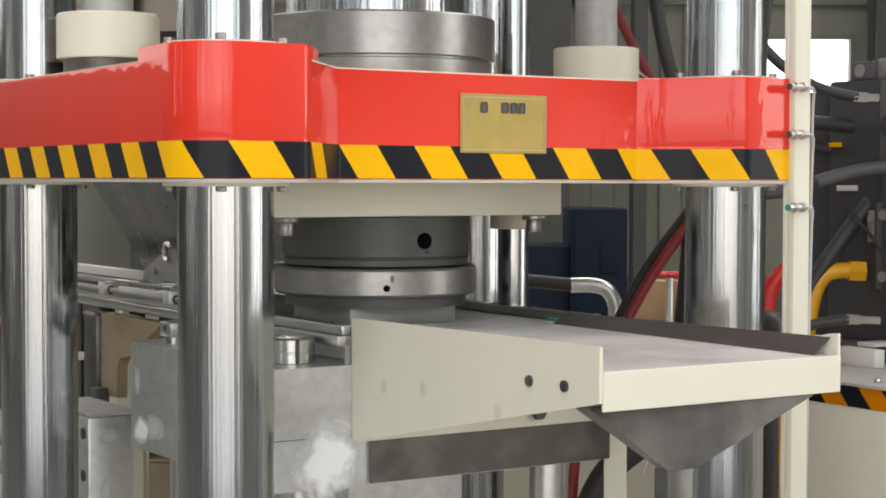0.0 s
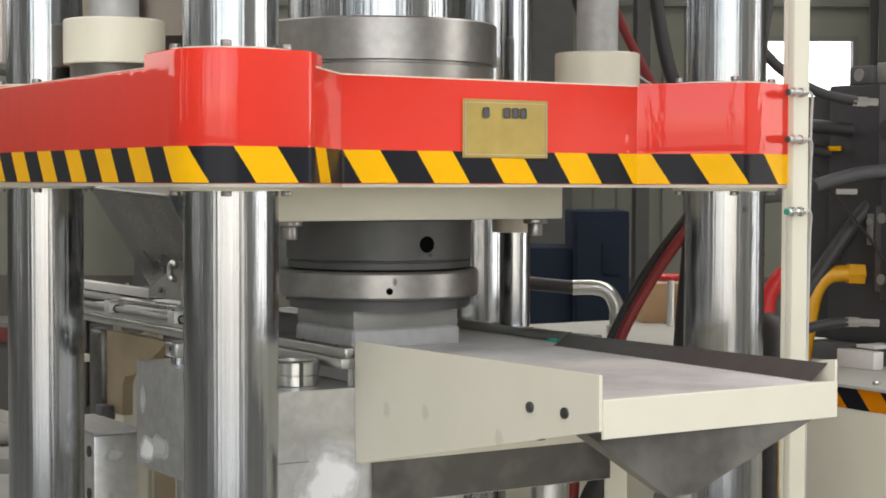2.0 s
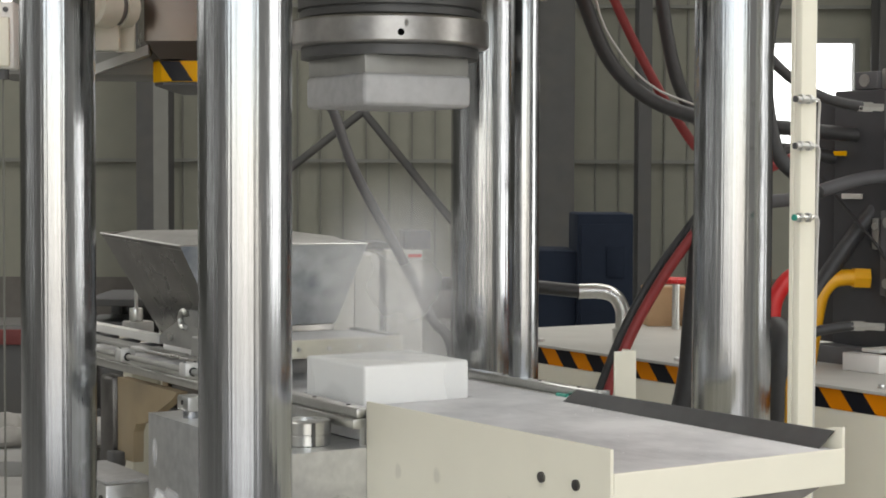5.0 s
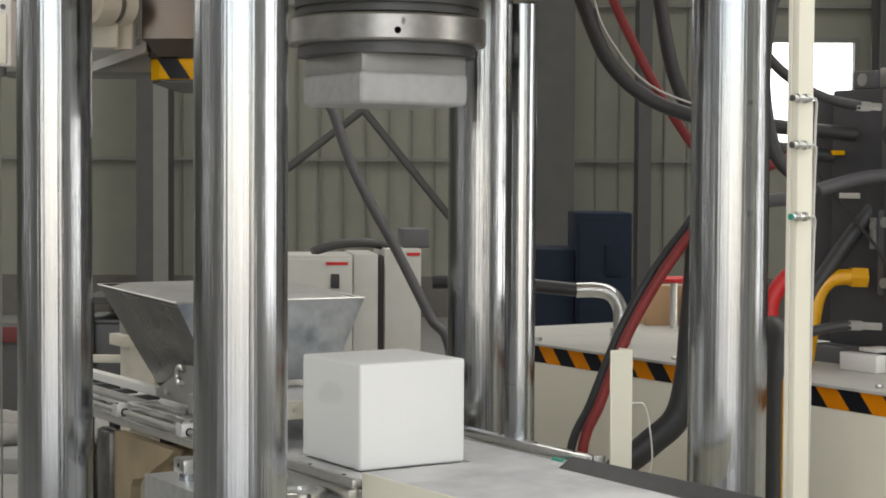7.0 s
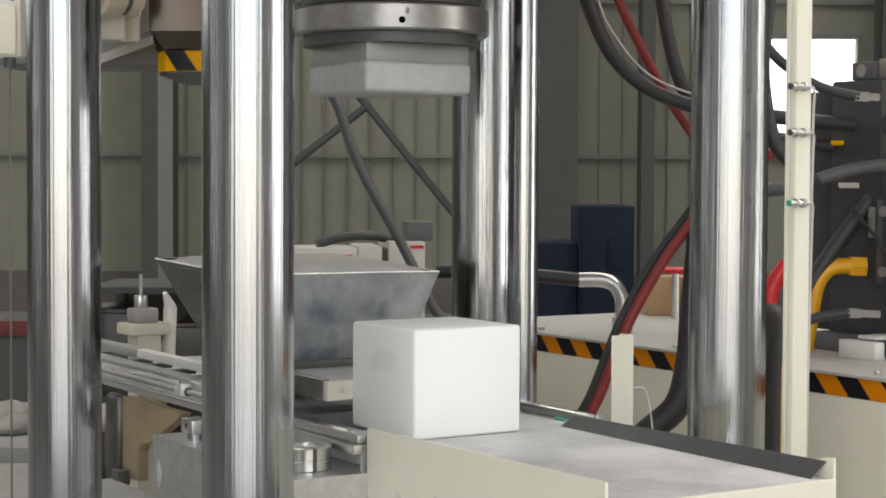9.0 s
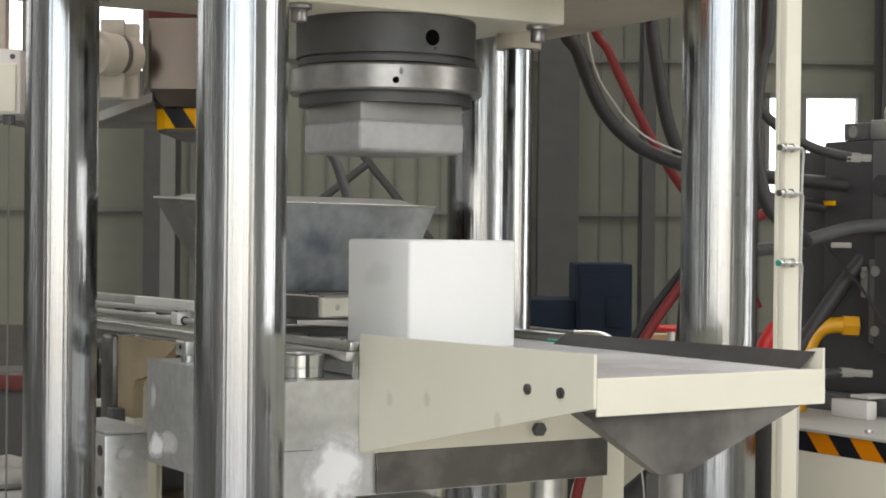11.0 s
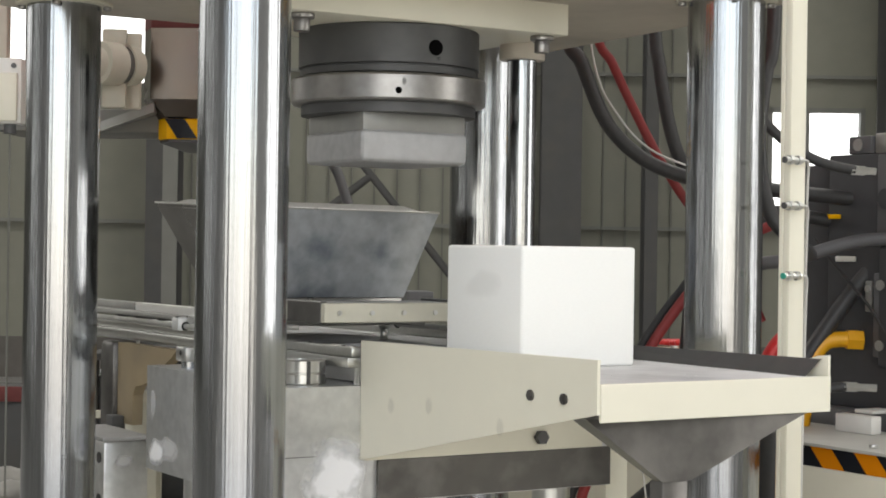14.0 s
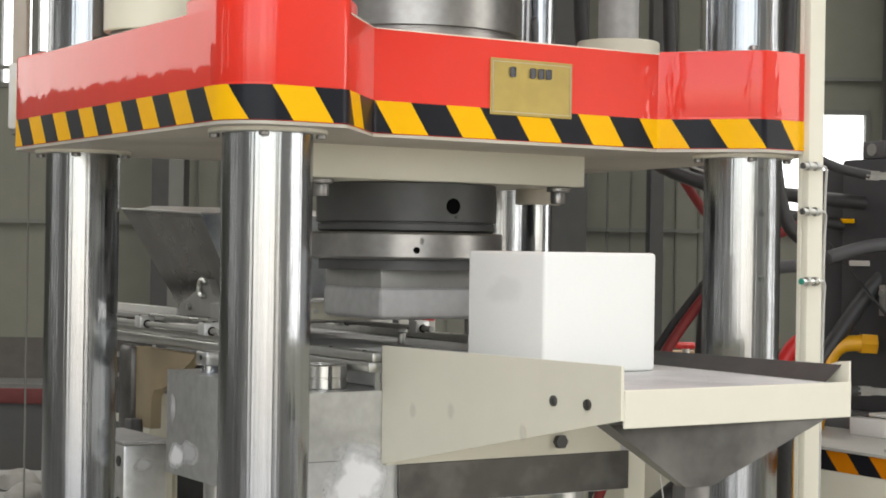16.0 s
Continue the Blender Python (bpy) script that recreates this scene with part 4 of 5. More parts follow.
# ---- beside the press ----
def switch_post():
    t = thing("switch_post", "cream square post carrying proximity switches", "switch post")
    bm = B()
    box(bm, 1.064, 1.103, -0.150, -0.132, 0, 2.7, 0.002)
    box(bm, 1.064, 1.069, -0.1315, -0.121, 0, 2.7, 0.001, 1)
    part("post", bm, "cream", t)
    for z in (1.556, 1.470, 1.338):
        bm = B()
        rod(bm, (1.040, -0.162, z), (1.082, -0.162, z), 0.0062, 14)
        sw = part("proximity_switch", bm, "bright_steel", t)
        for x in (1.052, 1.072):
            bm = B()
            rod(bm, (x - 0.003, -0.162, z), (x + 0.003, -0.162, z), 0.0098, 6)
            part("lock_nut", bm, "bright_steel", sw)
        bm = B()
        rod(bm, (1.036, -0.162, z), (1.0405, -0.162, z), 0.006, 12)
        part("switch_face", bm, "green_light" if z < 1.4 else "dark_steel", sw)
        bm = B()
        tube(bm, ((1.082, -0.162, z), (1.105, -0.155, z - 0.004), (1.118, -0.14, z - 0.05), (1.120, -0.135, z - 0.2), (1.117, -0.135, 0.9), (1.112, -0.135, 0.5)), 0.0026, 8)
        part("wire", bm, "wire_grey", sw)
    return t


switch_post()


def hose(name, pts, r, mat, label, cat="hose", nuts=()):
    bm = B()
    tube(bm, pts, r, 18)
    ob = part(name, bm, mat)
    tagged(ob, label, cat)
    for p, q, rr in nuts:
        bm = B()
        rod(bm, p, q, rr, 6)
        part("hose_nut", bm, "bright_steel", ob, "bright hexagon hose nut")
    return ob


hose("hydraulic_hose", ((1.380, 1.009, 2.6), (1.380, 1.009, 1.984), (1.414, 0.982, 1.857), (1.465, 0.942, 1.708), (1.542, 0.890, 1.617), (1.643, 0.823, 1.568), (1.720, 0.773, 1.554), (1.95, 0.66, 1.53), (2.06, 0.60, 1.52)), 0.0185, "rubber", "thick black rubber hydraulic hose hanging in a bow")
hose("cable", ((1.400, 0.985, 2.2), (1.432, 0.955, 1.857), (1.483, 0.915, 1.722), (1.548, 0.868, 1.640), (1.640, 0.800, 1.592)), 0.0028, "wire_grey", "thin light cable along a black hose", "cable")
hose("hydraulic_hose", ((1.50, 1.11, 2.6), (1.532, 1.092, 2.005), (1.573, 1.060, 1.873), (1.620, 1.024, 1.749), (1.674, 0.984, 1.624), (1.740, 0.936, 1.500), (1.819, 0.881, 1.391), (1.90, 0.83, 1.2)), 0.012, "red_rubber", "red rubber hydraulic hose behind the press")
hose("hydraulic_hose", ((1.63, 0.97, 2.6), (1.636, 0.966, 1.999), (1.644, 0.955, 1.868), (1.662, 0.937, 1.723), (1.685, 0.918, 1.629), (1.721, 0.892, 1.557), (1.799, 0.840, 1.507), (1.95, 0.74, 1.48), (2.06, 0.68, 1.46)), 0.0175, "rubber", "black rubber hydraulic hose behind the column")
hose("hydraulic_hose", ((1.555, 0.42, 2.6), (1.541, 0.414, 1.920), (1.523, 0.421, 1.791), (1.508, 0.423, 1.624), (1.532, 0.406, 1.470), (1.588, 0.376, 1.406), (1.70, 0.45, 1.38)), 0.017, "rubber", "black rubber hose looping down beside the column")
hose("hydraulic_hose", ((1.66, 0.46, 1.47), (1.515, 0.541, 1.392), (1.437, 0.585, 1.279), (1.372, 0.621, 1.173), (1.308, 0.655, 1.041), (1.252, 0.683, 0.883), (1.215, 0.702, 0.770), (1.196, 0.707, 0.5)), 0.0125, "red_rubber", "red rubber hose sloping down to the press base")
hose("hydraulic_hose", ((1.69, 0.50, 1.49), (1.549, 0.579, 1.418), (1.459, 0.631, 1.291), (1.387, 0.671, 1.177), (1.323, 0.705, 1.043), (1.264, 0.735, 0.876), (1.222, 0.756, 0.762), (1.203, 0.762, 0.5)), 0.0105, "rubber", "black rubber hose beside a red one")
hose("hydraulic_hose", ((1.46, 0.57, 1.30), (1.440, 0.577, 1.062), (1.430, 0.578, 0.956), (1.405, 0.588, 0.851), (1.345, 0.624, 0.784), (1.25, 0.651, 0.70), (1.15, 0.66, 0.5)), 0.032, "rubber", "thick black hose bundle behind the column")
hose("hydraulic_hose", ((1.56, 0.45, 1.06), (1.50, 0.36, 1.065), (1.472, 0.318, 1.02), (1.462, 0.316, 0.929), (1.452, 0.310, 0.55)), 0.032, "rubber", "thick black hose bundle beside the post")
hose("hydraulic_hose", ((1.353, 0.165, 0.99), (1.343, 0.160, 0.954), (1.336, 0.153, 0.717), (1.336, 0.153, 0.4)), 0.011, "yellow_pipe", "yellow hose behind the cream post")
hose("return_pipe", ((1.995, 0.581, 1.164), (1.953, 0.607, 1.165), (1.925, 0.625, 1.155), (1.902, 0.637, 1.120), (1.890, 0.643, 1.06), (1.873, 0.650, 0.944)), 0.0205, "yellow_pipe", "bright yellow curved oil pipe on the tank", "pipe")
bm = B()
rod(bm, (1.972, 0.596, 1.165), (2.006, 0.574, 1.164), 0.027, 6)
part("pipe_nut", bm, "yellow_pipe", bpy.data.objects["return_pipe"])
hose("return_pipe", ((1.799, 0.588, 1.185), (1.769, 0.606, 1.171), (1.745, 0.619, 1.139), (1.731, 0.627, 1.094), (1.727, 0.627, 1.0), (1.725, 0.625, 0.944)), 0.0205, "red_pipe", "bright red curved oil pipe on the tank", "pipe")
hose("elbow_pipe", ((1.690, 1.363, 1.097), (1.744, 1.330, 1.097), (1.775, 1.308, 1.083), (1.792, 1.295, 1.045), (1.793, 1.294, 1.0), (1.793, 1.294, 0.95)), 0.021, "bright_steel", "bright galvanised pipe elbow on the tank", "pipe", (((1.793, 1.294, 0.946), (1.793, 1.294, 0.992), 0.032),))
hose("suction_hose", ((1.35, 1.58, 1.118), (1.503, 1.483, 1.117), (1.597, 1.423, 1.108), (1.697, 1.359, 1.097)), 0.019, "rubber", "black suction hose running to a pipe elbow")
hose("pressure_hose", ((1.60, 0.62, 1.80), (1.655, 0.583, 1.715), (1.700, 0.553, 1.66), (1.757, 0.516, 1.616), (1.803, 0.486, 1.596), (1.850, 0.455, 1.585)), 0.0125, "rubber", "black pressure hose with a bright fitting", "hose", (((1.842, 0.460, 1.585), (1.870, 0.442, 1.584), 0.013), ((1.870, 0.442, 1.584), (1.892, 0.428, 1.583), 0.010)))
hose("pressure_hose", ((1.67, 0.545, 0.99), (1.736, 0.502, 1.041), (1.782, 0.474, 1.055), (1.822, 0.449, 1.061)), 0.0125, "rubber", "black pressure hose with a bright fitting", "hose", (((1.817, 0.452, 1.061), (1.845, 0.435, 1.060), 0.013), ((1.845, 0.435, 1.060), (1.885, 0.409, 1.058), 0.010)))
hose("pressure_hose", ((2.10, 0.40, 1.425), (2.001, 0.471, 1.421), (1.931, 0.515, 1.414), (1.861, 0.558, 1.393), (1.790, 0.602, 1.365), (1.708, 0.653, 1.350), (1.62, 0.70, 1.30)), 0.017, "grey_paint", "dark grey pressure hose across the valve block")
hose("pressure_hose", ((2.10, 0.53, 1.44), (2.065, 0.547, 1.393), (1.992, 0.589, 1.294), (1.905, 0.637, 1.152), (1.844, 0.671, 1.038), (1.825, 0.68, 0.948)), 0.021, "rubber", "thick dark grey hose sloping to the tank")


hose("cable", ((1.96, 0.70, 1.42), (1.96, 0.656, 1.378), (1.955, 0.574, 1.312), (1.95, 0.497, 1.250), (1.95, 0.44, 1.19), (1.97, 0.36, 1.14)), 0.004, "rubber", "thin black cable across the valve block", "cable")


def oil_tank():
    t = thing("oil_tank", "cream painted oil tank with a warning tape edge", "oil tank")
    x0, x1, y0, y1 = 1.62, 2.75, -0.6, 1.90
    bm = B()
    box(bm, x0, x1, y0, y1, 0, 0.938, 0.003)
    part("body", bm, "cream", t)
    bm = B()
    box(bm, x0 - 0.012, x1, y0 - 0.012, y1, 0.938, 0.946, 0.002)
    part("lid", bm, "cabinet_grey", t)
    out = [(x0, y1), (x0, y0), (x1, y0)]
    P, S = along(out + [(x1, y1)])
    s, k = 0.0, 0
    pitch = 0.136
    h = 0.046
    while s < 2.6:
        bm = B()
        rows = [[bm.verts.new((*place(P, S, s + pitch / 2 * i / 2 + 0.9 * h * (0.5 - j), 0.0015), 0.891 + h * j)) for i in range(3)] for j in (0, 1)]
        for i in range(2):
            bm.faces.new((rows[0][i], rows[0][i + 1], rows[1][i + 1], rows[1][i]))
        if s > 0.05:
            part("tape_stripe", bm, "orange_tape" if k % 2 else "black_tape", t)
        else:
            bm.free()
        s += pitch / 2
        k += 1
    for y in (0.2, 0.5, 0.9, 1.1, 1.5):
        bm = B()
        hexbolt(bm, (1.66, y), 0.010, 0.946, 0.955)
        part("lid_bolt", bm, "bright_steel", t)
    return t


oil_tank()


def valve_block():
    t = thing("valve_block", "black painted hydraulic valve block on the tank", "valve block")
    bm = B()
    box(bm, 2.005, 2.35, 0.30, 0.70, 0.99, 1.637, 0.006)
    part("body", bm, "black_paint", t)
    bm = B()
    box(bm, 2.03, 2.35, 0.701, 0.82, 0.99, 1.615, 0.006)
    part("side_manifold", bm, "black_paint", t)
    bm = B()
    box(bm, 1.95, 2.35, 0.25, 0.72, 0.946, 0.990, 0.003)
    part("foot", bm, "grey_paint", t)
    bm = B()
    box(bm, 1.98, 2.007, 0.33, 0.50, 1.10, 1.40, 0.008)
    part("valve_cover", bm, "black_paint", t)
    bm = B()
    box(bm, 1.994, 2.0045, 0.30, 0.520, 1.41, 1.632, 0.003)
    part("upper_cover", bm, "grey_paint", t, "grey bolted cover plate")
    bm = B()
    box(bm, 1.985, 2.0045, 0.30, 0.520, 1.124, 1.335, 0.004)
    cover = part("lower_cover", bm, "grey_paint", t)
    for y, z in ((0.49, 1.305), (0.49, 1.155), (0.36, 1.305), (0.36, 1.155)):
        bm = B()
        rod(bm, (1.9848, y, z), (1.975, y, z), 0.013, 20)
        rod(bm, (1.975, y, z), (1.9735, y, z), 0.006, 6)
        part("cap_screw", bm, "dull_steel", cover)
    for y, z in ((0.475, 1.52), (0.40, 1.47)):
        bm = B()
        rod(bm, (1.9938, y, z), (1.975, y, z), 0.026, 24)
        part("valve_cap", bm, "black_paint", t)
    for y0, y1, z0, z1, m in ((0.653, 0.70, 1.472, 1.484, "yellow"), (0.597, 0.667, 1.362, 1.376, "white_plastic")):
        bm = B()
        box(bm, 1.999, 2.0045, y0, y1, z0, z1, 0.002)
        part("tag_plate", bm, m, t)
    bm = B()
    box(bm, 1.996, 2.0045, 0.536, 0.558, 1.237, 1.315, 0.002)
    tab = part("hose_tab", bm, "dull_steel", t)
    bm = B()
    rod(bm, (1.9958, 0.547, 1.295), (1.992, 0.547, 1.295), 0.009, 16)
    part("bolt", bm, "bright_steel", tab)
    bm = B()
    box(bm, 2.006, 2.03, 0.556, 0.632, 1.6375, 1.682, 0.003)
    lug = part("lifting_lug", bm, "grey_paint", t)
    bm = B()
    spin(bm, (0, 0), ((0.006, -0.002), (0.016, -0.002), (0.016, 0.002), (0.006, 0.002)), 24)
    bm.transform(pose(2.004, 0.597, 1.660, 0, 90, 0))
    part("lug_ring", bm, "dull_steel", lug)
    bm = B()
    box(bm, 2.02, 2.06, 0.30, 0.555, 1.6375, 1.688, 0.004)
    part("pilot_valve", bm, "dull_steel", t)
    bm = B()
    n = 18
    for i in range(n):
        p0, p1 = (2 * math.pi * k / n for k in (i, i + 1))
        rod(bm, (2.015, 0.462 + 0.030 * math.cos(p0), 1.700 + 0.030 * math.sin(p0)), (2.015, 0.462 + 0.030 * math.cos(p1), 1.700 + 0.030 * math.sin(p1)), 0.008, 8)
    part("eye_bolt", bm, "bright_steel", t)
    return t


valve_block()
bm = B()
box(bm, 1.905, 1.985, 0.44, 0.50, 0.9905, 1.0, 0.002)
box(bm, 1.86, 1.895, 0.40, 0.52, 0.9465, 0.99, 0.003)
tagged(part("terminal_box", bm, "white_plastic"), "small white terminal box on the tank", "terminal box")


def stub_post():
    t = thing("stub_post", "short cream channel post with a thin wire", "post")
    bm = B()
    box(bm, 0.892, 0.945, 0.180, 0.186, 0.42, 1.068, 0.001, 1)
    box(bm, 0.939, 0.945, 0.186, 0.22, 0.42, 1.068, 0.001, 1)
    part("channel", bm, "cream", t)
    bm = B()
    tube(bm, ((0.945, 0.185, 0.96), (0.975, 0.18, 0.955), (0.995, 0.185, 0.90), (1.005, 0.19, 0.84), (1.0, 0.2, 0.80)), 0.0018, 6)
    part("wire", bm, "wire_grey", t)
    return t


stub_post()


# ---- behind the press ----
def control_cabinet():
    at = HALL @ pose(-0.36, 7.0, 0, 0, 0, 8)
    t = thing("control_cabinet", "light grey control cabinet with a small red plate", "control cabinet", at)
    bm = B()
    box(bm, -0.35, 0, 0, 0.35, 0, 1.095, 0.004)
    part("body", bm, "cabinet_grey", t)
    bm = B()
    box(bm, -0.33, -0.005, -0.012, -0.001, 0.06, 1.08, 0.003)
    door = part("door", bm, "cabinet_grey", t)
    bm = B()
    box(bm, -0.09, -0.055, -0.02, -0.012, 0.96, 1.02, 0.003)
    part("lock_handle", bm, "rubber", door)
    bm = B()
    box(bm, -0.11, -0.02, -0.015, -0.0125, 1.055, 1.068)
    part("name_bar", bm, "red_pipe", door)
    bm = B()
    box(bm, 0.004, 0.105, 0.01, 0.4, 0, 1.10, 0.004)
    part("side_panel", bm, "cabinet_grey", t)
    # dark box stands in for the shade in the gap between the cabinets
    bm = B()
    box(bm, 0.106, 0.134, 0.06, 0.4, 0, 1.09, 0.002)
    part("gap_shade", bm, "hall_steel", t)
    bm = B()
    box(bm, 0.135, 0.285, 0.02, 0.5, 0, 1.12, 0.004)
    part("side_cabinet", bm, "cabinet_grey", t)
    bm = B()
    box(bm, 0.225, 0.28, 0.017, 0.0195, 1.092, 1.105)
    part("name_bar", bm, "red_pipe", t)
    bm = B()
    tube(bm, ((-0.16, 0.1, 1.105), (-0.05, 0.12, 1.135), (0.08, 0.15, 1.14), (0.18, 0.18, 1.12)), 0.02, 10)
    part("cable", bm, "rubber", t)
    bm = B()
    box(bm, 0.22, 0.33, 0.1, 0.3, 1.121, 1.20, 0.004)
    part("junction_box", bm, "grey_paint", t)


control_cabinet()
hose("air_duct", ((1.655, 2.84, 2.2), (1.679, 2.823, 1.735), (1.705, 2.801, 1.627), (1.765, 2.753, 1.420), (1.878, 2.669, 1.164), (1.975, 2.597, 0.927), (2.039, 2.549, 0.769), (2.1, 2.5, 0.0)), 0.018, "grey_paint", "dark grey flexible hose sloping to the floor")


def blue_machine():
    at = HALL @ pose(0.85, 7.6, 0)
    t = thing("machine_cabinet", "dark blue machine cabinet in the shade", "machine", at)
    bm = B()
    box(bm, -0.25, 0.0, 0, 0.5, 0, 1.265, 0.01)
    part("body", bm, "blue_paint", t)
    bm = B()
    box(bm, -0.235, -0.015, -0.012, -0.001, 0.5, 1.22, 0.006)
    part("door", bm, "blue_paint", t)
    bm = B()
    box(bm, -0.12, -0.04, -0.02, -0.013, 0.98, 1.12, 0.004)
    part("panel", bm, "blue_paint", t)
    bm = B()
    box(bm, -0.46, -0.2505, 0.03, 0.5, 0, 1.10, 0.01)
    part("side_unit", bm, "blue_paint", t)


blue_machine()


def carton(at, w, d, h):
    t = thing("carton", "brown cardboard carton standing on the tank", "carton", at, "cartons on the tank")
    bm = B()
    box(bm, -w / 2, w / 2, -d / 2, d / 2, 0, h, 0.003)
    part("box", bm, "carton", t)
    bm = B()
    box(bm, -w / 2 - 0.0008, w / 2 + 0.0008, -0.012, 0.012, h * 0.4, h + 0.0008)
    part("tape", bm, "cream_dirty_shaded", t)


carton(pose(2.35, 1.77, 0.9465, 0, 0, -28), 0.15, 0.12, 0.125)
carton(pose(2.42, 1.68, 0.9465, 0, 0, -20), 0.09, 0.1, 0.14)


def hand_wheel():
    t = thing("valve_handwheel", "red valve handwheel on a short stem", "handwheel", pose(2.26, 1.62, 0.9465))
    bm = B()
    cyl(bm, (0, 0), 0.012, 0, 0.15, 16)
    part("stem", bm, "bright_steel", t)
    bm = B()
    n = 20
    for i in range(n):
        a, b = 2 * math.pi * i / n, 2 * math.pi * (i + 1) / n
        rod(bm, (0.05 * math.cos(a), 0.05 * math.sin(a), 0.152), (0.05 * math.cos(b), 0.05 * math.sin(b), 0.152), 0.008, 8)
    for a in (0, 2.09, 4.19):
        rod(bm, (0, 0, 0.15), (0.05 * math.cos(a), 0.05 * math.sin(a), 0.152), 0.006, 8)
    part("wheel", bm, "red_pipe", t)


hand_wheel()


def neighbour_machine():
    """Red-capped machine head with its cream brake motor, seen past the rear column."""
    at = HALL @ pose(-0.078, 0, 0.035)
    t = thing("mixer_head", "red and grey machine head with warning tape and motor", "machine", at)
    out = [(-0.745, 4.62), (-0.71, 4.52), (-0.40, 4.50), (-0.40, 5.1), (-0.745, 5.1)]
    low = [(-0.70, 4.60), (-0.67, 4.55), (-0.40, 4.53), (-0.40, 5.1), (-0.70, 5.1)]
    bm = B()
    rings = [[bm.verts.new((x, y, q)) for x, y in o] for o, q in ((low, 1.685), (out, 1.735), (out, 1.925))]
    for r0, r1 in zip(rings, rings[1:]):
        for k in range(5):
            bm.faces.new((r0[k], r0[(k + 1) % 5], r1[(k + 1) % 5], r1[k]))
    bm.faces.new(rings[0][::-1])
    bm.faces.new(rings[-1])
    part("hood", bm, "bronze", t, "brownish bare metal hood")
    bm = B()
    prism(bm, [(x * 1.0, y - 0.001) for x, y in out], 1.925, 2.3, 0.004)
    part("cap", bm, "dull_red", t)
    bm = B()
    prism(bm, low, 1.63, 1.685, 0.002)
    part("skirt", bm, "yellow", t)
    # dark plate put below the skirt to paint its shaded underside
    bm = B()
    prism(bm, [(x + 0.004, y + 0.004) for x, y in low], 1.622, 1.6295)
    part("skirt_shade", bm, "dark_steel", t)
    for u in (-0.675, -0.545):
        bm = B()
        z0, z1 = 1.631, 1.684
        y0 = 4.546 - 0.0 + (u + 0.67) * -0.074
        p = [bm.verts.new(q) for q in ((u + 0.035, y0 - 0.004, z0), (u + 0.09, y0 - 0.008, z0), (u + 0.055, y0 - 0.006, z1), (u, y0 - 0.002, z1))]
        bm.faces.new(p)
        part("tape_stripe", bm, "black_tape", t)
    axis = Vector((0.6, 0.8, 0))
    def turned(name, s0, s1, r, mat, label="", r1=None, under=None):
        b2 = B()
        c0 = Vector((-0.815, 4.345, 1.812))
        rod(b2, c0 + axis * s0, c0 + axis * s1, r, 36, r1)
        return part(name, b2, mat, under or t, label)
    motor = turned("motor", 0.0, 0.062, 0.056, "motor_cream", "cream painted brake motor")
    turned("end_cap", -0.014, -0.0005, 0.030, "motor_cream", "", 0.040, motor)
    turned("cap_ring", -0.0185, -0.0145, 0.017, "white_plastic", "", None, motor)
    turned("cap_plug", -0.023, -0.019, 0.010, "dull_steel", "", None, motor)
    turned("coupling", 0.0625, 0.082, 0.050, "oily_shade_steel", "dark brown coupling")
    turned("gear_case", 0.0825, 0.125, 0.056, "motor_cream", "", 0.050)
    for q in ((-0.815, -0.752, 4.392, 4.412, 1.860, 1.905), (-0.815, -0.752, 4.392, 4.412, 1.700, 1.765)):
        bm = B()
        box(bm, *q, 0.004)
        part("motor_foot", bm, "motor_cream", motor)
    bm = B()
    box(bm, -0.772, -0.722, 4.44, 4.46, 1.70, 1.90, 0.004)
    part("gear_flange", bm, "motor_cream", t)
    bm = B()
    v = [bm.verts.new(q) for q in ((-0.86, 4.52, 1.665), (-0.70, 4.52, 1.725), (-0.70, 4.60, 1.735), (-0.86, 4.60, 1.675), (-0.86, 4.52, 1.640), (-0.70, 4.52, 1.70), (-0.70, 4.60, 1.70), (-0.86, 4.60, 1.650))]
    for q in ((0, 1, 2, 3), (7, 6, 5, 4), (0, 4, 5, 1), (1, 5, 6, 2), (2, 6, 7, 3), (3, 7, 4, 0)):
        bm.faces.new([v[k] for k in q])
    part("slanted_arm", bm, "dull_steel", t)
    bm = B()
    box(bm, -1.15, -0.70, 4.6, 4.9, 1.65, 1.712, 0.004)
    part("beam", bm, "brace_steel", t)
    bm = B()
    box(bm, -0.50, -0.42, 4.7, 4.8, -0.035, 1.66, 0.004)
    part("leg", bm, "dull_steel", t)
    return t


neighbour_machine()


def limit_box():
    t = thing("limit_switch_box", "cream limit switch box with a cover", "switch box", pose(0.02, 1.285, 1.64, 0, 0, -32))
    bm = B()
    box(bm, -0.045, 0.03, 0, 0.05, 0.01, 0.16, 0.005)
    part("box", bm, "white_plastic", t)
    bm = B()
    box(bm, -0.03, 0.022, -0.012, -0.0005, 0.015, 0.125, 0.004)
    part("cover", bm, "cream", t)
    bm = B()
    rod(bm, (0.012, -0.004, 0.142), (0.012, 0.0, 0.142), 0.006, 12)
    part("screw", bm, "dark_steel", t)
    bm = B()
    rod(bm, (0.0, 0.02, -0.012), (0.0, 0.02, 0.012), 0.014, 12)
    part("gland", bm, "dark_steel", t)
    bm = B()
    box(bm, -0.040, -0.008, 0.012, 0.05, 0.1605, 1.2, 0.003)
    part("post", bm, "cream_dirty_shaded", t)
    bm = B()
    rod(bm, (0.0, 0.02, -1.64), (0.0, 0.02, -0.012), 0.0025, 8)
    part("cable", bm, "cladding_edge", t)


limit_box()


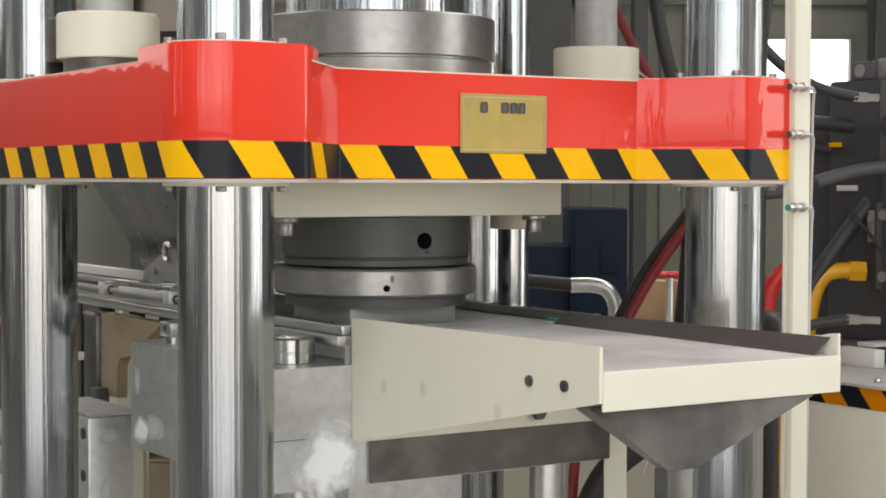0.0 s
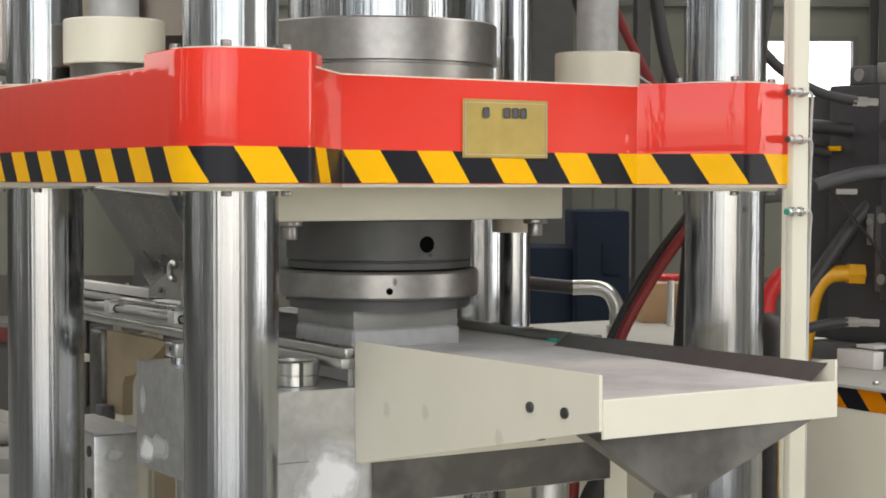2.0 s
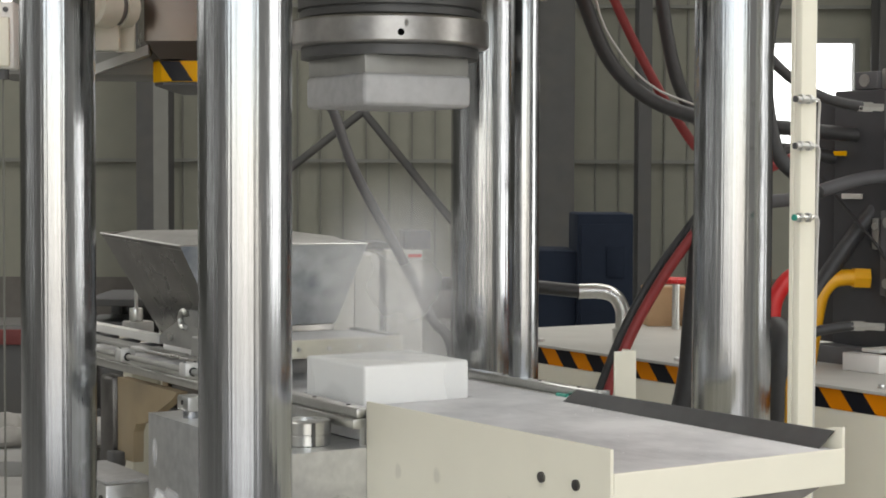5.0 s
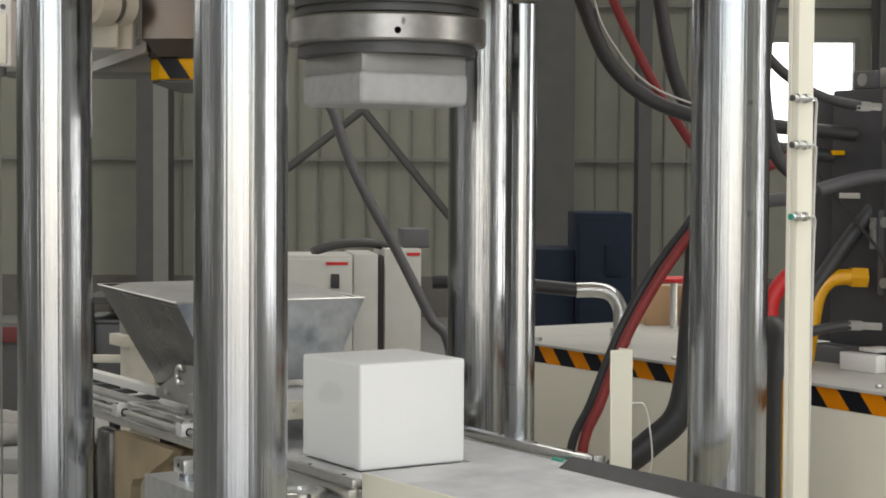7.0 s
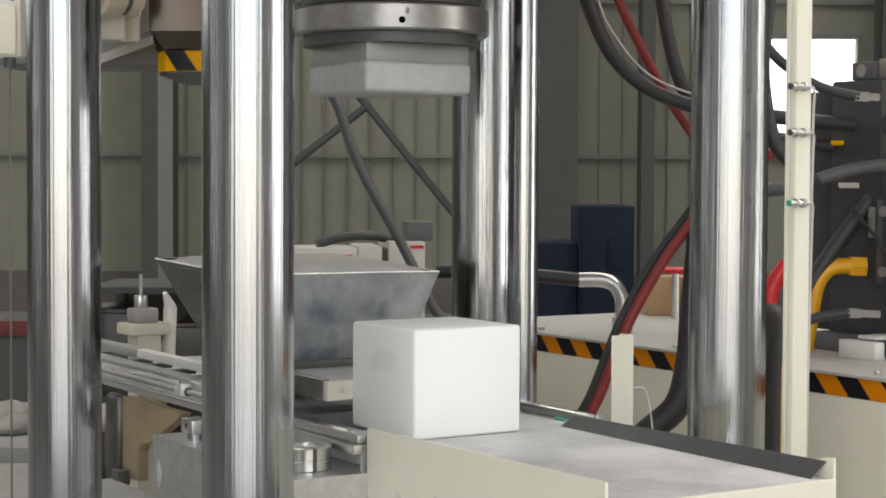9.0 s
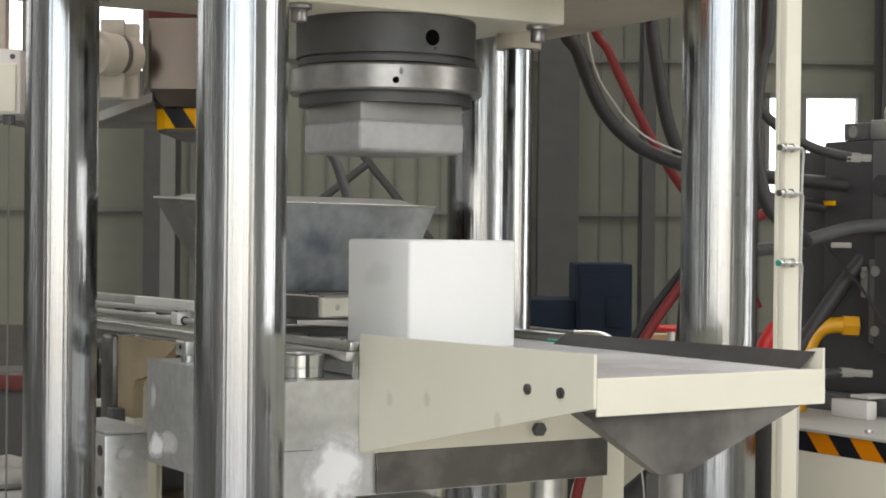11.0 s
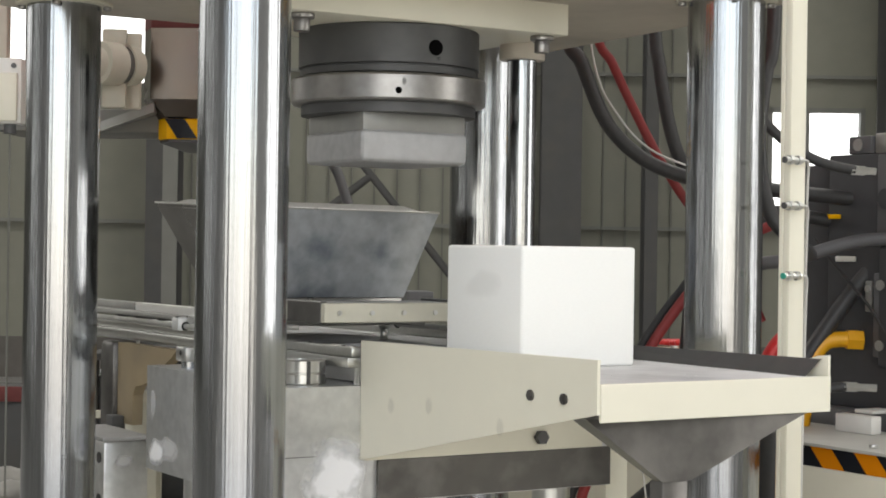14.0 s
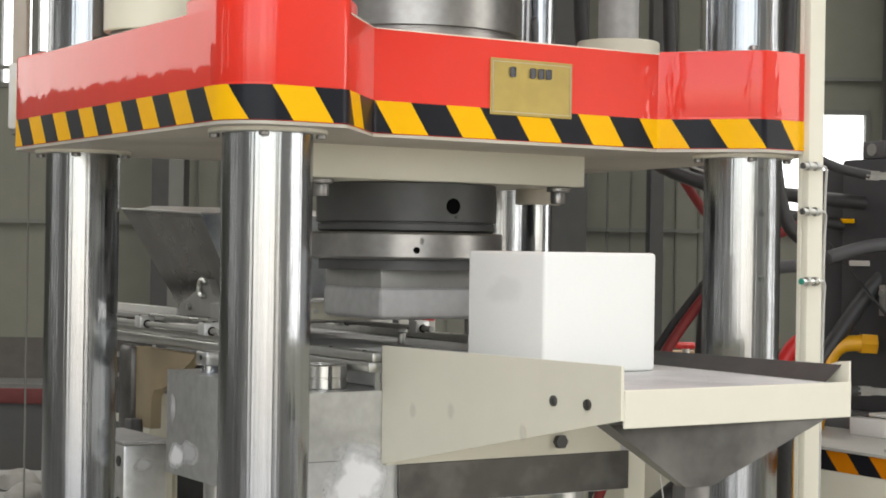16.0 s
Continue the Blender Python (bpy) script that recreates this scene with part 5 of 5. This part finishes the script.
def feeder_valve():
    t = thing("pneumatic_valve", "cream and grey pneumatic valve on a stand", "valve", pose(0.556, 1.79, 0))
    bm = B()
    box(bm, -0.035, 0.035, -0.035, 0.035, 0, 0.96, 0.004)
    part("stand", bm, "motor_cream", t)
    bm = B()
    box(bm, -0.06, 0.06, -0.05, 0.05, 0.96, 0.99, 0.004)
    part("flange", bm, "motor_cream", t)
    bm = B()
    box(bm, -0.04, 0.03, -0.03, 0.03, 0.99, 1.03, 0.006)
    part("valve_body", bm, "dull_steel", t)
    bm = B()
    cyl(bm, (-0.01, 0), 0.018, 1.03, 1.065, 20, 0.003)
    cyl(bm, (-0.01, 0), 0.005, 1.065, 1.12, 12)
    part("knob", bm, "bright_steel", t)
    bm = B()
    rod(bm, (0.07, 0.0, 0.90), (0.075, 0.0, 1.03), 0.018, 16)
    rod(bm, (0.075, 0.0, 1.03), (0.05, -0.02, 1.07), 0.016, 16, 0.006)
    part("pipe_end", bm, "white_plastic", t)


feeder_valve()


def parts_rack():
    t = thing("parts_rack", "dark steel rack with brown boxes behind the feeder", "rack", HALL)
    for a in (-1.02, -0.62):
        for d in (4.95, 5.35):
            bm = B()
            box(bm, a - 0.015, a + 0.015, d - 0.015, d + 0.015, 0, 1.06, 0.002, 1)
            part("post", bm, "hall_steel", t)
    for z in (0.35, 0.72, 1.04):
        bm = B()
        box(bm, -1.04, -0.60, 4.93, 5.37, z, z + 0.02, 0.002, 1)
        part("shelf", bm, "hall_steel", t)
    bm = B()
    box(bm, -1.04, -0.60, 5.371, 5.38, 0.02, 1.06)
    part("back_sheet", bm, "dark_steel", t)
    for k, (a, w, z, h, m) in enumerate(((-0.985, 0.13, 0.7405, 0.24, "dark_steel"), (-0.85, 0.10, 0.7405, 0.15, "rust_tan"), (-0.735, 0.11, 0.7405, 0.20, "oily_shade_steel"), (-0.98, 0.15, 0.3705, 0.25, "oily_shade_steel"), (-0.80, 0.14, 0.3705, 0.20, "rust_tan"))):
        bm = B()
        box(bm, a - w / 2, a + w / 2, 4.97, 5.25, z, z + h, 0.006)
        box(bm, a - w / 2 - 0.004, a + w / 2 + 0.004, 4.966, 5.254, z + h, z + h + 0.012, 0.003)
        tagged(part("storage_box", bm, m, at=HALL), "worn storage box on a dark rack", "box", "boxes on the rack")
    bm = B()
    box(bm, -1.00, -0.74, 4.60, 4.63, 0.905, 0.925, 0.002)
    box(bm, -0.98, -0.955, 4.601, 4.629, 0, 0.905, 0.002)
    box(bm, -0.785, -0.76, 4.601, 4.629, 0, 0.905, 0.002)
    tagged(part("hand_rail", bm, "motor_cream", at=HALL), "low cream painted hand rail on two posts", "rail")


parts_rack()


def floor_clutter():
    for a, d, s in ((-1.42, 5.6, 0.07), (-1.30, 5.75, 0.05), (-1.52, 5.9, 0.08)):
        bm = B()
        bmesh.ops.create_icosphere(bm, subdivisions=3, radius=s)
        for v in bm.verts:
            v.co *= 1 + 0.35 * noise.noise(v.co * 14 + Vector((a * 9, d, 0)))
            v.co.z = max(v.co.z * 0.6, -0.02) + 0.02
        ob = part("plastic_bag", bm, "bag_grey", at=Matrix.Translation(hall(a, d, 0.532)))
        tagged(ob, "crumpled dusty grey plastic bag on a bench", "bag", "bags on the bench")
    t = thing("work_bench", "low worn brown work bench beside the wall", "bench", HALL)
    bm = B()
    box(bm, -2.6, -1.02, 5.3, 6.4, 0.48, 0.53, 0.006)
    part("bench_top", bm, "concrete", t)
    for a, d in ((-2.5, 5.4), (-1.1, 5.4), (-2.5, 6.3), (-1.1, 6.3)):
        bm = B()
        box(bm, a - 0.03, a + 0.03, d - 0.03, d + 0.03, 0, 0.48)
        part("leg", bm, "hall_steel", t)
    t = thing("parts_crate", "red and dark parts crate by the wall", "crate", HALL)
    bm = B()
    box(bm, -3.6, -1.9, 9.0, 9.5, 0, 0.60, 0.01)
    part("crate", bm, "hall_steel", t)
    bm = B()
    box(bm, -3.6, -1.98, 8.98, 9.0, 0.54, 0.62, 0.004)
    part("red_edge", bm, "dull_red", t)


floor_clutter()


def dust_cloud(wide, high, seed):
    """A puff of salt dust: two curved, rippled veils, one behind the other."""
    bm = B()
    n = 20
    for k in (-1, 1):
        rows = []
        for j in range(n + 1):
            row = []
            for i in range(n + 1):
                u, v = 2 * i / n - 1, 2 * j / n - 1
                y = k * (0.07 - 0.06 * u * u) + 0.025 * noise.noise(Vector((u * 2 + seed, v * 2, k)))
                row.append(bm.verts.new((u * wide / 2, y, v * high / 2)))
            rows.append(row)
        for a, b in zip(rows, rows[1:]):
            for i in range(n):
                bm.faces.new((a[i], a[i + 1], b[i + 1], b[i]))
    ob = part("salt_dust", bm, "dust", smooth=80)
    return tagged(ob, "thin drifting puff of white salt dust", "dust", "salt dust puffs", "stuff")


DUST = [dust_cloud(0.48, 0.30, 3), dust_cloud(0.46, 0.42, 5), dust_cloud(0.40, 0.44, 9), dust_cloud(0.36, 0.26, 12)]


# ---- motion ----
def motions():
    def slide(ob, rows):
        walk(ob, [(t, Matrix.Translation(v)) for t, *v in rows])

    slide(CROSSHEAD, [(t, 0, 0, z) for t, z in ((0, 0), (2.6, 0), (2.7, 0.014), (2.8, 0.052), (3.0, 0.1255), (3.5, 0.2960), (3.9, 0.4500), (4.0, 0.4900), (4.1, 0.4925), (14.9, 0.4925), (15.0, 0.4880), (15.1, 0.4600), (15.5, 0.3382), (16, 0.1988))])
    table = ((0, 0), (1.4, 0), (1.5, -0.002), (1.9, -0.034), (2.0, -0.0360), (4.1, -0.0362), (4.2, -0.046), (4.5, -0.080), (6.2, -0.246), (6.5, -0.2585), (6.8, -0.2650), (8.3, -0.2650), (8.5, -0.2620), (9.0, -0.2165), (9.2, -0.188), (10.9, 0.048), (11.2, 0.065), (16, 0.0665))
    slide(TABLE, [(t, 0, 0, z) for t, z in table])

    def level(t):
        for (t0, z0), (t1, z1) in zip(table, table[1:]):
            if t0 <= t <= t1:
                return z0 + (z1 - z0) * (t - t0) / (t1 - t0)

    feed = ((0, 0.984), (7.4, 0.984), (7.55, 0.955), (8.0, 0.829), (8.4, 0.722), (8.6, 0.680), (8.8, 0.674), (10.95, 0.670), (11.1, 0.648), (11.3, 0.592), (11.5, 0.533), (12.0, 0.383), (12.25, 0.320), (12.4, 0.313), (12.8, 0.319), (13.0, 0.357), (13.5, 0.509), (14.0, 0.664), (14.5, 0.829), (14.95, 0.975), (15.1, 0.984), (16, 0.984))

    def reach(t):
        for (t0, y0), (t1, y1) in zip(feed, feed[1:]):
            if t0 <= t <= t1:
                return y0 + (y1 - y0) * (t - t0) / (t1 - t0)

    times = sorted({t for t, _ in table} | {t for t, _ in feed})
    slide(FEEDER, [(t, 0, reach(t), level(t)) for t in times])
    rows = [(0, 0.517, 0.431, 0.851), (7.9, 0.517, 0.431, 0.851)]
    for t in times:
        if 7.95 < t <= 12.4:
            rows.append((t, 0.517, reach(t) - 0.4245, max(0.851, 1.1178 + level(t))))
    rows.append((16, 0.517, 0.313 - 0.4245, 1.1175 + level(16)))
    slide(BLOCK, rows)
    # dust bursts out of the die as the punch leaves it, hangs, and settles
    drift = (((2.6, 0, 0, 0.60), (2.8, 0, 0, 1.00), (3.0, -0.01, -0.01, 1.15), (3.3, -0.02, 0.0, 1.15), (3.7, 0.05, 0.06, 1.08), (4.0, 0.09, 0.10, 1.00), (4.4, 0.08, 0.08, 0.90), (5.0, 0, 0, 0.70), (5.5, 0, 0, 0.60)),
             ((2.6, 0, 0, 0.60), (2.8, 0.01, 0, 1.00), (3.0, 0.0, 0, 1.16), (3.5, 0.05, 0.02, 1.22), (4.0, 0.11, 0.08, 1.26), (4.5, 0.10, 0.08, 1.20), (5.2, 0, 0, 0.85), (5.8, 0, 0, 0.60)),
             ((2.6, 0, 0, 0.60), (2.8, -0.01, 0, 0.98), (3.0, 0.0, -0.03, 1.20), (3.5, 0.05, 0.02, 1.32), (4.0, 0.10, 0.07, 1.44), (4.5, 0.10, 0.08, 1.40), (5.4, 0, 0, 0.95), (6.0, 0, 0, 0.60)),
             ((2.6, 0, 0, 0.60), (2.8, 0.02, -0.03, 0.98), (3.0, 0.06, -0.05, 1.10), (3.5, 0.14, 0.0, 1.14), (4.0, 0.30, 0.08, 1.15), (4.4, 0.28, 0.08, 1.08), (5.0, 0, 0, 0.75), (5.6, 0, 0, 0.60)))
    for k, (ob, path) in enumerate(zip(DUST, drift)):
        walk(ob, [(0, pose(CX, CY, 0.60, 0, 0, -32))] + [(t, pose(CX + dx, CY + dy, z, 0, 0, -32 + (t - 2.6) * 6 * (-1) ** k)) for t, dx, dy, z in path] + [(16, pose(CX, CY, 0.60, 0, 0, -32))])


motions()
